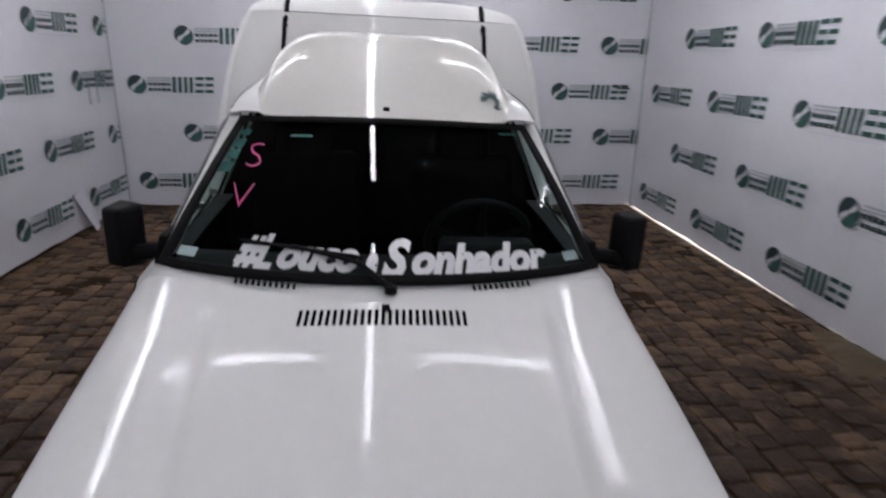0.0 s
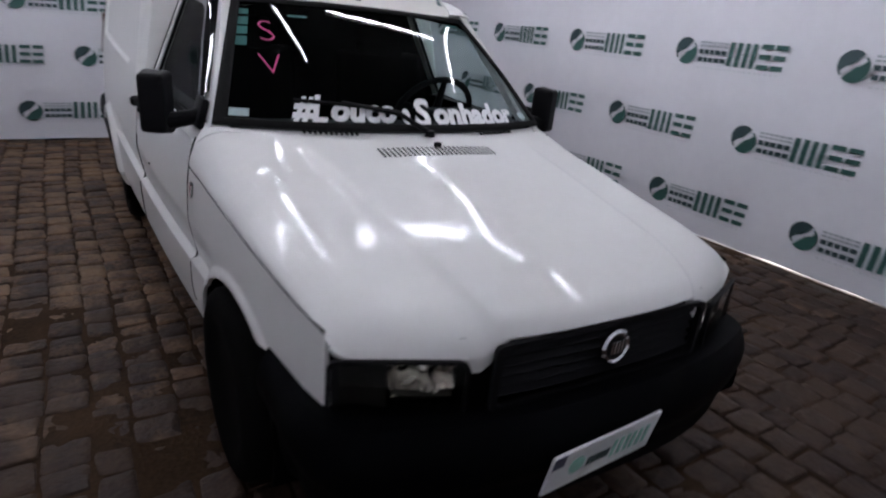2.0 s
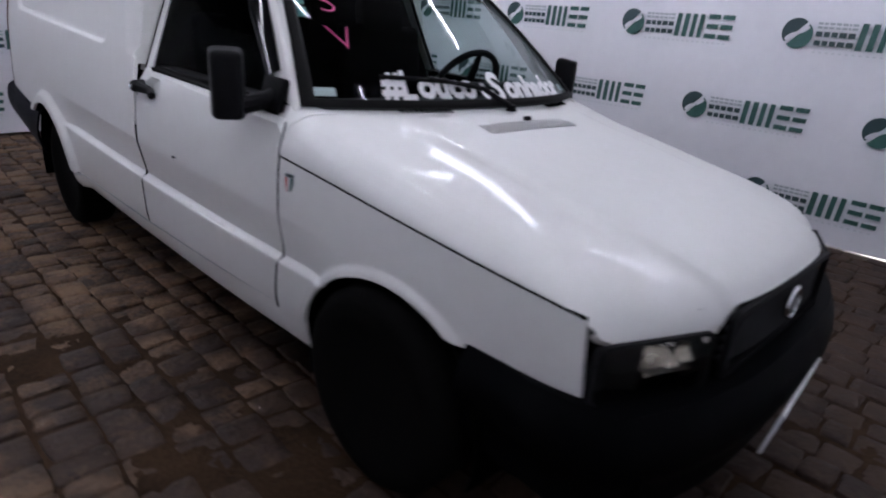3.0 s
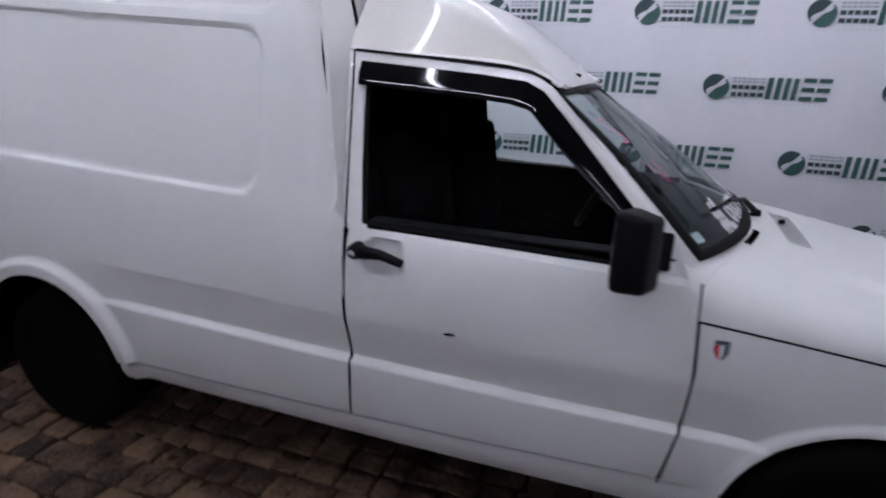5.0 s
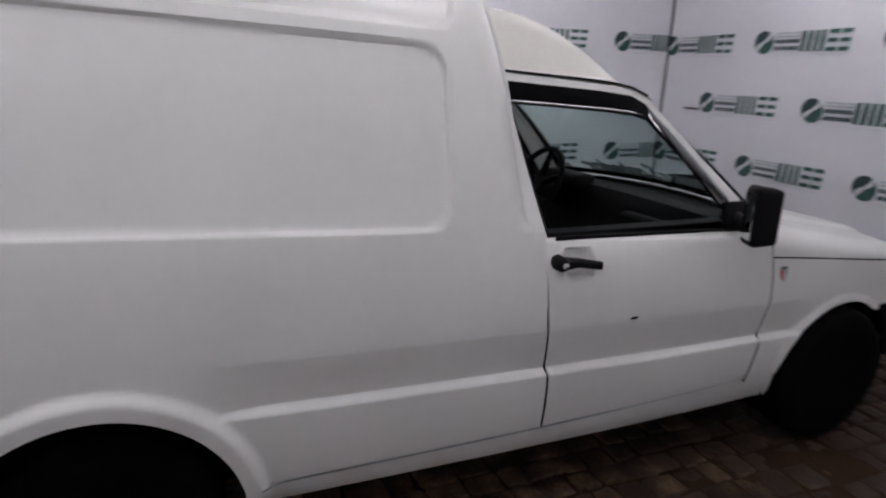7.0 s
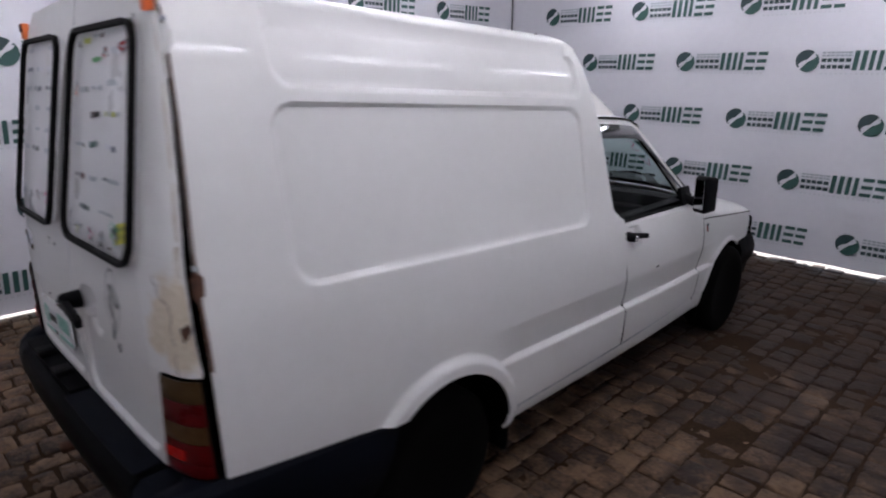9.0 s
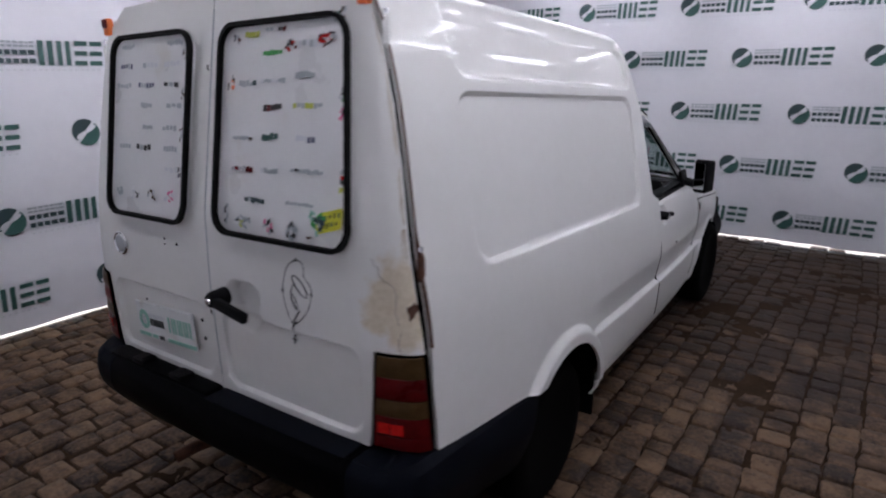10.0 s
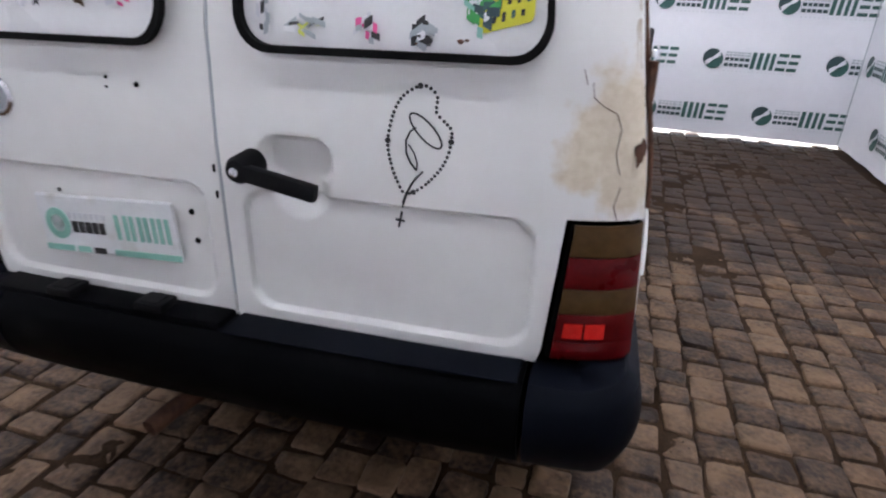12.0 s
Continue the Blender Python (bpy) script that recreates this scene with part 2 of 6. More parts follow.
def spline(xs, ys):
    """A smooth curve through a few values."""
    xs, ys = np.array(xs, float), np.array(ys, float)
    h, n = np.diff(xs), len(xs)
    a, r = np.eye(n), np.zeros(n)
    for i in range(1, n - 1):
        a[i, i - 1:i + 2] = h[i - 1], 2 * (h[i - 1] + h[i]), h[i]
        r[i] = 6 * ((ys[i + 1] - ys[i]) / h[i] - (ys[i] - ys[i - 1]) / h[i - 1])
    m = np.linalg.solve(a, r)

    def at(x):
        x = min(max(x, xs[0]), xs[-1])
        i = min(int(np.searchsorted(xs, x, side="right")) - 1, n - 2)
        d, e = x - xs[i], xs[i + 1] - x
        return float((m[i] * e ** 3 + m[i + 1] * d ** 3) / (6 * h[i]) + (ys[i] / h[i] - m[i] * h[i] / 6) * e + (ys[i + 1] / h[i] - m[i + 1] * h[i] / 6) * d)
    return at


def step01(x):
    x = min(max(x, 0.0), 1.0)
    return x * x * (3 - 2 * x)


def lines(a, b, step):
    n = max(int(round((b - a) / step)), 1)
    return [a + (b - a) * i / n for i in range(1, n)]


def flat(poly, ga=(), gb=()):
    """A flat sheet with the outline poly, cut by the lines ga and gb."""
    bm = bmesh.new()
    bm.faces.new([bm.verts.new((a, b, 0)) for a, b in poly])
    for axis, cuts in ((0, ga), (1, gb)):
        for c in cuts:
            co, no = [0, 0, 0], [0, 0, 0]
            co[axis], no[axis] = c, 1
            bmesh.ops.bisect_plane(bm, geom=bm.verts[:] + bm.edges[:] + bm.faces[:], plane_co=co, plane_no=no, dist=1e-5)
    return bm


def shaped(bm, where, thick=0.0, flip=False):
    for v in bm.verts:
        v.co = where(v.co.x, v.co.y)
    if flip:
        bmesh.ops.reverse_faces(bm, faces=bm.faces[:])
    bm.normal_update()
    if thick:
        bmesh.ops.solidify(bm, geom=bm.faces[:], thickness=thick)
    return bm


def grid(nu, nv, where, thick=0.0, flip=False, closed=False):
    """A sheet of nu by nv cells, where(u, v) for u, v in 0..1."""
    bm = bmesh.new()
    rows = [[bm.verts.new(where(i / nu, j / nv)) for i in range(nu if closed else nu + 1)] for j in range(nv + 1)]
    w = len(rows[0])
    for j in range(nv):
        for i in range(nu):
            q = [rows[j][i], rows[j][(i + 1) % w], rows[j + 1][(i + 1) % w], rows[j + 1][i]]
            bm.faces.new(q[::-1] if flip else q)
    bm.normal_update()
    if thick:
        bmesh.ops.solidify(bm, geom=bm.faces[:], thickness=thick)
    return bm


def block(lo, hi, bevel=0.0, seg=2, turn=None):
    bm = bmesh.new()
    bmesh.ops.create_cube(bm, size=1)
    for v in bm.verts:
        v.co = Vector([(lo[i] + hi[i]) / 2 + v.co[i] * (hi[i] - lo[i]) for i in range(3)])
    if bevel:
        bmesh.ops.bevel(bm, geom=bm.edges[:], offset=bevel, segments=seg, affect="EDGES", profile=0.6)
    if turn is not None:
        bmesh.ops.transform(bm, matrix=turn, verts=bm.verts[:])
    return bm


def tube(points, radius, sides=8, cap=True):
    """A round bar along the points; radius may be one number or one a point."""
    pts = [Vector(p) for p in points]
    rad = radius if isinstance(radius, (list, tuple)) else [radius] * len(pts)
    bm, rings, side = bmesh.new(), [], None
    for i, p in enumerate(pts):
        d = (pts[min(i + 1, len(pts) - 1)] - pts[max(i - 1, 0)]).normalized()
        if side is None:
            side = d.orthogonal().normalized()
        side = (side - d * side.dot(d)).normalized()
        up = d.cross(side)
        rings.append([bm.verts.new(p + rad[i] * (side * math.cos(k * math.tau / sides) + up * math.sin(k * math.tau / sides))) for k in range(sides)])
    for a, b in zip(rings, rings[1:]):
        for k in range(sides):
            bm.faces.new((a[k], a[(k + 1) % sides], b[(k + 1) % sides], b[k]))
    if cap:
        bm.faces.new(rings[0][::-1]); bm.faces.new(rings[-1])
    return bm


def lathe(profile, sides, place):
    """Turns (radius, along) pairs round an axis; place(r, angle, along)."""
    bm = bmesh.new()
    rings = [[bm.verts.new(place(r, k * math.tau / sides, s)) for k in range(sides)] for r, s in profile]
    for a, b in zip(rings, rings[1:]):
        for k in range(sides):
            bm.faces.new((a[k], a[(k + 1) % sides], b[(k + 1) % sides], b[k]))
    bm.faces.new(rings[0][::-1]); bm.faces.new(rings[-1])
    bmesh.ops.recalc_face_normals(bm, faces=bm.faces[:])
    return bm


def lettering(text, size, shear=0.0, offset=0.0):
    """The built-in font's letters as a flat bmesh in x and y, from the baseline's left end, and their width."""
    cu = bpy.data.curves.new("letters", "FONT")
    cu.body, cu.size, cu.shear, cu.offset = text, size, shear, offset
    cu.resolution_u = 3
    ob = new("letters", cu)
    bpy.context.view_layer.update()
    me = bpy.data.meshes.new_from_object(ob.evaluated_get(bpy.context.evaluated_depsgraph_get()))
    bpy.data.objects.remove(ob)
    bm = bmesh.new()
    bm.from_mesh(me)
    bpy.data.meshes.remove(me)
    bpy.data.curves.remove(cu)
    return bm, max(v.co.x for v in bm.verts)


def rounded(a0, b0, a1, b1, r, n=6):
    out = []
    for cx, cy, s in ((a1 - r, b1 - r, 0), (a0 + r, b1 - r, 90), (a0 + r, b0 + r, 180), (a1 - r, b0 + r, 270)):
        for k in range(n + 1):
            t = radians(s + 90 * k / n)
            out.append((cx + r * math.cos(t), cy + r * math.sin(t)))
    return out


def rr_dist(a, b, a0, b0, a1, b1, r):
    """How far (a, b) lies outside a rounded rectangle; negative inside."""
    qx, qy = abs(a - (a0 + a1) / 2) - (a1 - a0) / 2 + r, abs(b - (b0 + b1) / 2) - (b1 - b0) / 2 + r
    return math.hypot(max(qx, 0), max(qy, 0)) + min(max(qx, qy), 0) - r


def ring_strip(outer, inner, where, thick, flip=False):
    """A frame between two outlines with as many points."""
    bm = bmesh.new()
    o = [bm.verts.new(where(*p)) for p in outer]
    i = [bm.verts.new(where(*p)) for p in inner]
    n = len(o)
    for k in range(n):
        q = (o[k], o[(k + 1) % n], i[(k + 1) % n], i[k])
        bm.faces.new(q[::-1] if flip else q)
    bm.normal_update()
    bmesh.ops.solidify(bm, geom=bm.faces[:], thickness=thick)
    return bm
# ---- the booth ----
TOP = 2.70
CORNERS = [(-2.76, -1.2), (2.76, -1.2), (2.76, 5.93), (-2.62, 5.93)]


def logo_mesh():
    """A printed mark: a globe of two lobes, two small words and a large one as bars."""
    bm = bmesh.new()

    def quad(x0, y0, x1, y1, mat, z=0.0, lean=0.0):
        f = bm.faces.new([bm.verts.new((x + lean * (y - y0), y, z)) for x, y in ((x0, y0), (x1, y0), (x1, y1), (x0, y1))])
        f.material_index = mat

    def lobe(a0, a1, mat, shift):
        pts = [(0.083 * math.cos(radians(a0 + (a1 - a0) * k / 14)), 0.083 * math.sin(radians(a0 + (a1 - a0) * k / 14))) for k in range(15)]
        f = bm.faces.new([bm.verts.new((x + shift[0], y + shift[1], 0)) for x, y in pts])
        f.material_index = mat
    lobe(48, 228, 1, (-0.007, 0.006)); lobe(228, 408, 0, (0.007, -0.006))
    for cx, cy, w, h, tilt in ((-0.030, -0.018, 0.036, 0.018, 0.5), (0.030, 0.020, 0.036, 0.016, 0.5), (0.0, 0.0, 0.030, 0.014, 0.9)):
        f = bm.faces.new([bm.verts.new((cx + w * math.cos(radians(t)), cy + h * math.sin(radians(t)) + tilt * w * math.cos(radians(t)), 0.001)) for t in range(0, 360, 30)])
        f.material_index = 4

    def dashes(x, y0, y1, widths, gap, mat):
        """A row of small marks, each of two short bars."""
        for k, w in enumerate(widths):
            t = (y1 - y0) * 0.36
            quad(x, y1 - t, x + w, y1, mat)
            quad(x, y0, x + w, y0 + t, mat)
            x += w + gap
    dashes(0.105, 0.034, 0.070, (0.027, 0.022, 0.028, 0.027, 0.027, 0.012, 0.029), 0.007, 2)
    dashes(0.105, -0.062, 0.018, (0.036, 0.032, 0.034, 0.040, 0.038), 0.008, 1)
    # the large word, as leaning thick bars
    lean, lo, hi = 0.06, -0.074, 0.076
    quad(0.330, lo, 0.364, hi, 0, 0.0, lean); quad(0.386, lo, 0.420, hi, 0, 0.0, lean)
    quad(0.442, lo, 0.472, hi, 0, 0.0, lean); quad(0.494, lo, 0.524, hi, 0, 0.0, lean)
    for x in (0.546, 0.642):
        for y in (lo, lo + 0.062, hi - 0.026):
            quad(x + 0.1 * (y - lo), y, x + 0.080 + 0.1 * (y - lo), y + 0.029, 0, 0.0, lean)
    for k in range(17):
        quad(0.108 + k * 0.036, -0.106, 0.126 + k * 0.036, -0.097, 3)
    me = bpy.data.meshes.new("printed_mark")
    bm.to_mesh(me); bm.free()
    for m in (GREEN, DEEP, GREY, PALE, BANNER):
        me.materials.append(m)
    return me


MARK = logo_mesh()


def banner(name, p0, p1, z0, marks, label, seed, drop=0.0):
    """A printed cloth wall from p0 to p1, read from p0 to p1 by someone inside."""
    a, b = Vector((*p0, 0)), Vector((*p1, 0))
    along = (b - a).normalized()
    inward = Vector((-along.y, along.x, 0)) * -1
    span = (b - a).length
    rnd = random.Random(seed)
    ph = [rnd.random() * 6 for _ in range(6)]

    def where(u, v):
        s = u * span
        foot = z0 - drop * step01((s - 1.4) / 1.6) + 0.004 * math.sin(s * 5.3 + ph[3]) + 0.003 * math.sin(s * 13 + ph[4])
        z = foot + v * (TOP - foot)
        wave = 0.005 * math.sin(s * 1.7 + ph[0] + z) + 0.003 * math.sin(s * 4.3 + ph[1] - 2 * z) + 0.0015 * math.sin(z * 6 + ph[2] + s) + 0.0012 * math.sin(s * 11 + 3 * z + ph[5])
        return a + along * s + Vector((0, 0, z)) + inward * wave
    ob = part(name, grid(90, 40, where, 0.02, flip=False), BANNER)
    tagged(ob, label, "wall", kind="structure")
    for s, z in marks:
        if -0.1 < s < span - 0.05 and z < TOP:
            m = new("printed_mark", MARK)
            m.parent = ob
            place = a + along * s + Vector((0, 0, z)) + inward * 0.013
            m.matrix_basis = Matrix((( along.x, 0, inward.x, place.x), (along.y, 0, inward.y, place.y), (0, 1, 0, place.z), (0, 0, 0, 1)))
    return ob


def pattern(first_a, first_b, gap, rows_a, rows_b, n=8):
    return [(first_a + gap * k, z) for z in rows_a for k in range(-1, n)] + [(first_b + gap * k, z) for z in rows_b for k in range(-1, n)]


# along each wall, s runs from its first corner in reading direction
TXT = "white printed banner wall with dark green marks in staggered rows"
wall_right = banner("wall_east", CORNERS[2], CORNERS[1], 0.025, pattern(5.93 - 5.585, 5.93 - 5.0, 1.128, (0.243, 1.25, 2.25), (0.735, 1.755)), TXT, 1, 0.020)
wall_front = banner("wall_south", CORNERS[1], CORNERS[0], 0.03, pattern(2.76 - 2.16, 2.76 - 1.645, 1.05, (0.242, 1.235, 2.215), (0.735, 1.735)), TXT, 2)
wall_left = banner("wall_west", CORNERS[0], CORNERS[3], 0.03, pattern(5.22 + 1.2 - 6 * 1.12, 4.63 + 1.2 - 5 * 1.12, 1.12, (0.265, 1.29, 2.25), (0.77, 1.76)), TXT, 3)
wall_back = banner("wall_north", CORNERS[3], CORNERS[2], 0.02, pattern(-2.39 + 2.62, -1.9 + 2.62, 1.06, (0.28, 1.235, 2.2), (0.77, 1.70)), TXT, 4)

# Unseen ceiling and outer walls, added to keep daylight out of the booth.
ceiling = part("ceiling", block((-3.0, -1.4, TOP + 0.16), (3.0, 6.2, TOP + 0.24)), CEIL)
tagged(ceiling, "unseen dark sheet added above the printed booth", "ceiling", kind="structure")
for k, (lo, hi) in enumerate((((-3.0, -1.45, 0), (-2.9, 6.2, TOP + 0.16)), ((-2.9, 6.1, 0), (3.0, 6.2, TOP + 0.16)))):
    w = part("outer_wall_%d" % (k + 1), block(lo, hi), CEIL)
    tagged(w, "unseen dark wall added behind the banner cloth", "wall", kind="structure")
# Black posts added behind the corners so the gaps between banners read dark.
for x, y in ((2.79, -1.235), (2.79, 5.965), (-2.655, 5.955), (-2.79, -1.235)):
    post = part("corner_post", block((x - 0.02, y - 0.02, 0), (x + 0.02, y + 0.02, TOP + 0.16), 0.003, 1), DARK)
    tagged(post, "thin black post filling the dark gap in the booth corner", "post", group="booth corner posts", kind="structure")
# Strips whose black and grey stand for the shaded gap and folds in the corners.
for k, (x, y) in enumerate(((2.742, -1.182), (2.742, 5.912), (-2.602, 5.912), (-2.742, -1.182))):
    fold = part("trim_corner_%d" % (k + 1), tube([(x + 0.004 * math.sin(z * 2 + k), y, z) for z in (0.04, 0.5, 1.0, 1.5, 2.0, 2.68)], 0.008 if k == 0 else 0.005, 6), BLACK_STRIP if k == 0 else GREY)
    tagged(fold, "strip coloured for the dark line where two banners meet", "trim", kind="structure")
# Unseen too: shuts out the sky above the banners.
header = part("trim_header", grid(4, 1, lambda u, v: Vector(((CORNERS + CORNERS[:1])[int(round(u * 4))][0] * 1.012, (CORNERS + CORNERS[:1])[int(round(u * 4))][1] + (0.03 if int(round(u * 4)) in (2, 3) else -0.03), TOP - 0.02 + v * 0.19)), 0.01), CEIL)
tagged(header, "unseen dark strip added to close the gap above the banners", "trim", kind="structure")

ground = part("ground", grid(8, 8, lambda u, v: Vector((-60 + 120 * u, -60 + 120 * v, -0.052))), CONCRETE)
tagged(ground, "pale concrete ground outside the booth", "ground", kind="structure")

for nm, lo, hi in (("pavement_east", (2.775, -1.4, -0.05), (6.0, 6.3, -0.006)), ("pavement_south", (-3.2, -5.0, -0.05), (2.775, -1.215, -0.006))):
    tagged(part(nm, block(lo, hi), CONCRETE), "sunlit pale concrete pavement outside the booth", "pavement", kind="structure")

# fold of loose cloth at the foot of the west wall
flap = part("cloth_flap", grid(6, 8, lambda u, v: Vector((-2.635 + 0.11 * v * (1 - 0.4 * u) + 0.012 * math.sin(u * 5), 4.86 + 0.20 * u + 0.09 * v, 0.36 - 0.345 * v + 0.05 * u)), 0.004), BANNER)
tagged(flap, "loose white corner of banner cloth folded outward", "cloth")
for y, h in ((5.40, 0.20), (5.56, 0.22)):
    slot = part("banner_slit", block((-2.632, y, 1.08), (-2.612, y + 0.012, 1.08 + h), 0.002, 1), GREY)
    tagged(slot, "narrow grey slit seam in the banner cloth", "seam", group="banner slits")

for (x0, x1), y, z in (((2.46, 2.60), 5.912, 1.278), ((2.24, 2.43), -1.182, 1.172)):
    peg = part("wall_peg", block((x0, y - 0.006, z - 0.007), (x1, y + 0.006, z + 0.007), 0.003, 2, None), BLACK_STRIP)
    tagged(peg, "short black strap end poking through the banner", "strap", group="strap ends")

# ---- ceiling lamps ----
LAMPS = []


def strip_lamp(x0, y0, x1, y1, z=2.62):
    """A slim tube lamp hung under the ceiling."""
    a, b = Vector((x0, y0, z)), Vector((x1, y1, z))
    root = new("strip_lamp")
    tagged(root, "slim white tube lamp hung under the ceiling", "lamp", group="ceiling tube lamps")
    d = (b - a).normalized()
    s = Vector((-d.y, d.x, 0)) * 0.03
    bm = bmesh.new()
    v = [bm.verts.new(p) for p in (a + s * 0.6 + Vector((0, 0, 0.02)), a - s * 0.6 + Vector((0, 0, 0.02)), b - s * 0.6 + Vector((0, 0, 0.02)), b + s * 0.6 + Vector((0, 0, 0.02)))]
    t = [bm.verts.new(p.co + Vector((0, 0, 0.04))) for p in v]
    bm.faces.new(v[::-1])
    bm.faces.new(t)
    for i in range(4):
        bm.faces.new((v[i], v[(i + 1) % 4], t[(i + 1) % 4], t[i]))
    bmesh.ops.recalc_face_normals(bm, faces=bm.faces[:])
    part("housing", bm, PLATE, root)
    part("tube", tube([a, b], 0.013, 10), TUBE, root, "glowing white tube")
    for p in (a.lerp(b, 0.15), a.lerp(b, 0.85)):
        part("hanger", tube([p + Vector((0, 0, 0.06)), Vector((p.x, p.y, TOP + 0.16))], 0.004, 6), CHROME, root)


for row in LAMP_ROWS:
    strip_lamp(*row)
# ---- the van ----
van = new("van")
tagged(van, "white high-roof panel van with black bumpers, parked on the cobbles", "van")
# the body leans a little towards its driver's side; the wheels stand upright
LEAN = pose(0.0, 0, 0, 0, 1.3, 0.25)
van.matrix_basis = LEAN

width = spline((0.1, 0.2, 0.32, 0.5, 0.8, 1.2, 1.6, 2.0, 2.5, 3.2, 3.8, 4.1, 4.3), (0.598, 0.650, 0.682, 0.706, 0.732, 0.759, 0.784, 0.800, 0.813, 0.822, 0.818, 0.808, 0.794))
tuck_box = spline((0.26, 0.34, 0.45, 0.6, 0.8, 0.95, 1.03, 1.25, 1.49, 1.6, 1.68, 1.735), (-0.045, -0.02, -0.006, 0, -0.004, -0.020, -0.034, -0.070, -0.114, -0.145, -0.176, -0.208))
tuck_cab = spline((0.26, 0.34, 0.45, 0.6, 0.75, 0.85, 0.91, 0.95, 0.99), (-0.045, -0.02, -0.006, 0, -0.004, -0.018, -0.038, -0.064, -0.098))
FRONT_HUB, REAR_HUB, HUB_Z, ARCH = 0.80, 3.42, 0.295, 0.335
RISE = 0.05
ARCH_Z = {FRONT_HUB: 0.262, REAR_HUB: 0.303}


def swage(y):
    return 0.502 + 0.042 * (y - 1.27)


def front_edge(z):
    """The box's front edge above the belt."""
    return 2.258 + 0.15 * max(0.0, z - 0.95) + 0.10 * max(0.0, z - 1.40)


def rear_edge(z):
    return 4.197 - 0.08 * max(0.0, z - 1.15)


def relief(y, z):
    """The swage line, the flared wheel arches and the pressed fields, as an offset outward."""
    rear = step01((0.067 - (math.hypot(y - REAR_HUB, z - ARCH_Z[REAR_HUB]) - ARCH)) / 0.032)
    front = step01((0.034 - (math.hypot((y - FRONT_HUB + 0.014) / 1.04, (z - ARCH_Z[FRONT_HUB]) / 0.97) - ARCH)) / 0.024)
    flare = max(rear, 0.42 * front)
    ends = step01((y - 0.95) / 0.2) * step01((3.25 - y) / 0.25)
    s = z - swage(y)
    dip = 0.0
    if -0.010 < s < 0.16:
        dip = -0.026 * (step01((s + 0.010) / 0.020) if s < 0.010 else (1 - (s - 0.010) / 0.13 if s < 0.14 else 0.0))
    pull = rr_dist(y, z, 2.045, 0.832, 2.150, 0.916, 0.034)
    return 0.027 * flare + dip * ends * (1 - flare) - 0.024 * step01(0.5 - pull / 0.016)


def box_side(y, z):
    zc = z - RISE * (y - 2.5) * step01((z - 0.75) / 0.3)
    x = width(y) + tuck_box(zc) + relief(y, z)
    for a0, b0, a1, b1, r, deep in ((2.515, 1.007, 3.935, 1.482, 0.075, 0.016), (2.485, 1.528, 3.90, 1.700, 0.055, 0.024)):
        d = rr_dist(y, zc, a0, b0, a1, b1, r)
        x -= deep * step01(0.5 - d / 0.016)
    if z > 0.98:
        e = (y - front_edge(z)) / 0.05
        if e < 1:
            x -= 0.035 * (1 - e) ** 2 * step01((z - 0.98) / 0.05)
    return x


def cab_side(y, z):
    return width(y) + tuck_cab(z) + relief(y, z)


def pillar_x(y, z):
    """The slanted upper side of the cab."""
    belt = 0.668 + 0.066 * (y - 1.27) / 0.93
    top = 0.512 + 0.036 * (y - 1.70) / 0.58
    return belt + (top - belt) * (z - 0.95) / 0.45


def arc(cy, a0, a1, n=26, r=ARCH):
    dy, ky, kz = (-0.014, 1.04, 0.97) if cy == FRONT_HUB else (0.0, 1.0, 1.0)
    turns = [radians(a0 + (a1 - a0) * k / n) for k in range(n + 1)]
    return [(cy + dy + r * ky * math.cos(t), ARCH_Z[cy] + r * kz * math.sin(t)) for t in turns]


SILL = 0.312


def sill_z(y):
    return 0.224 + 0.030 * (y - 1.1)


def mirrored(fn, s):
    return lambda a, b: Vector((s * fn(a, b), a, b))


def leaning(fn, s):
    """As mirrored, for a sheet laid out along the swage line."""
    return lambda a, b: Vector((s * fn(a, b + swage(a)), a, b + swage(a)))


def laid(poly):
    return [(y, z - swage(y)) for y, z in poly]


CUTS = [-0.20, -0.18, -0.16, -0.14, -0.12, -0.10, -0.08, -0.06, -0.04, -0.025, -0.016, -0.011, -0.007, -0.003, 0.001, 0.005, 0.009, 0.012, 0.02] + [0.035 + 0.0125 * k for k in range(36)]


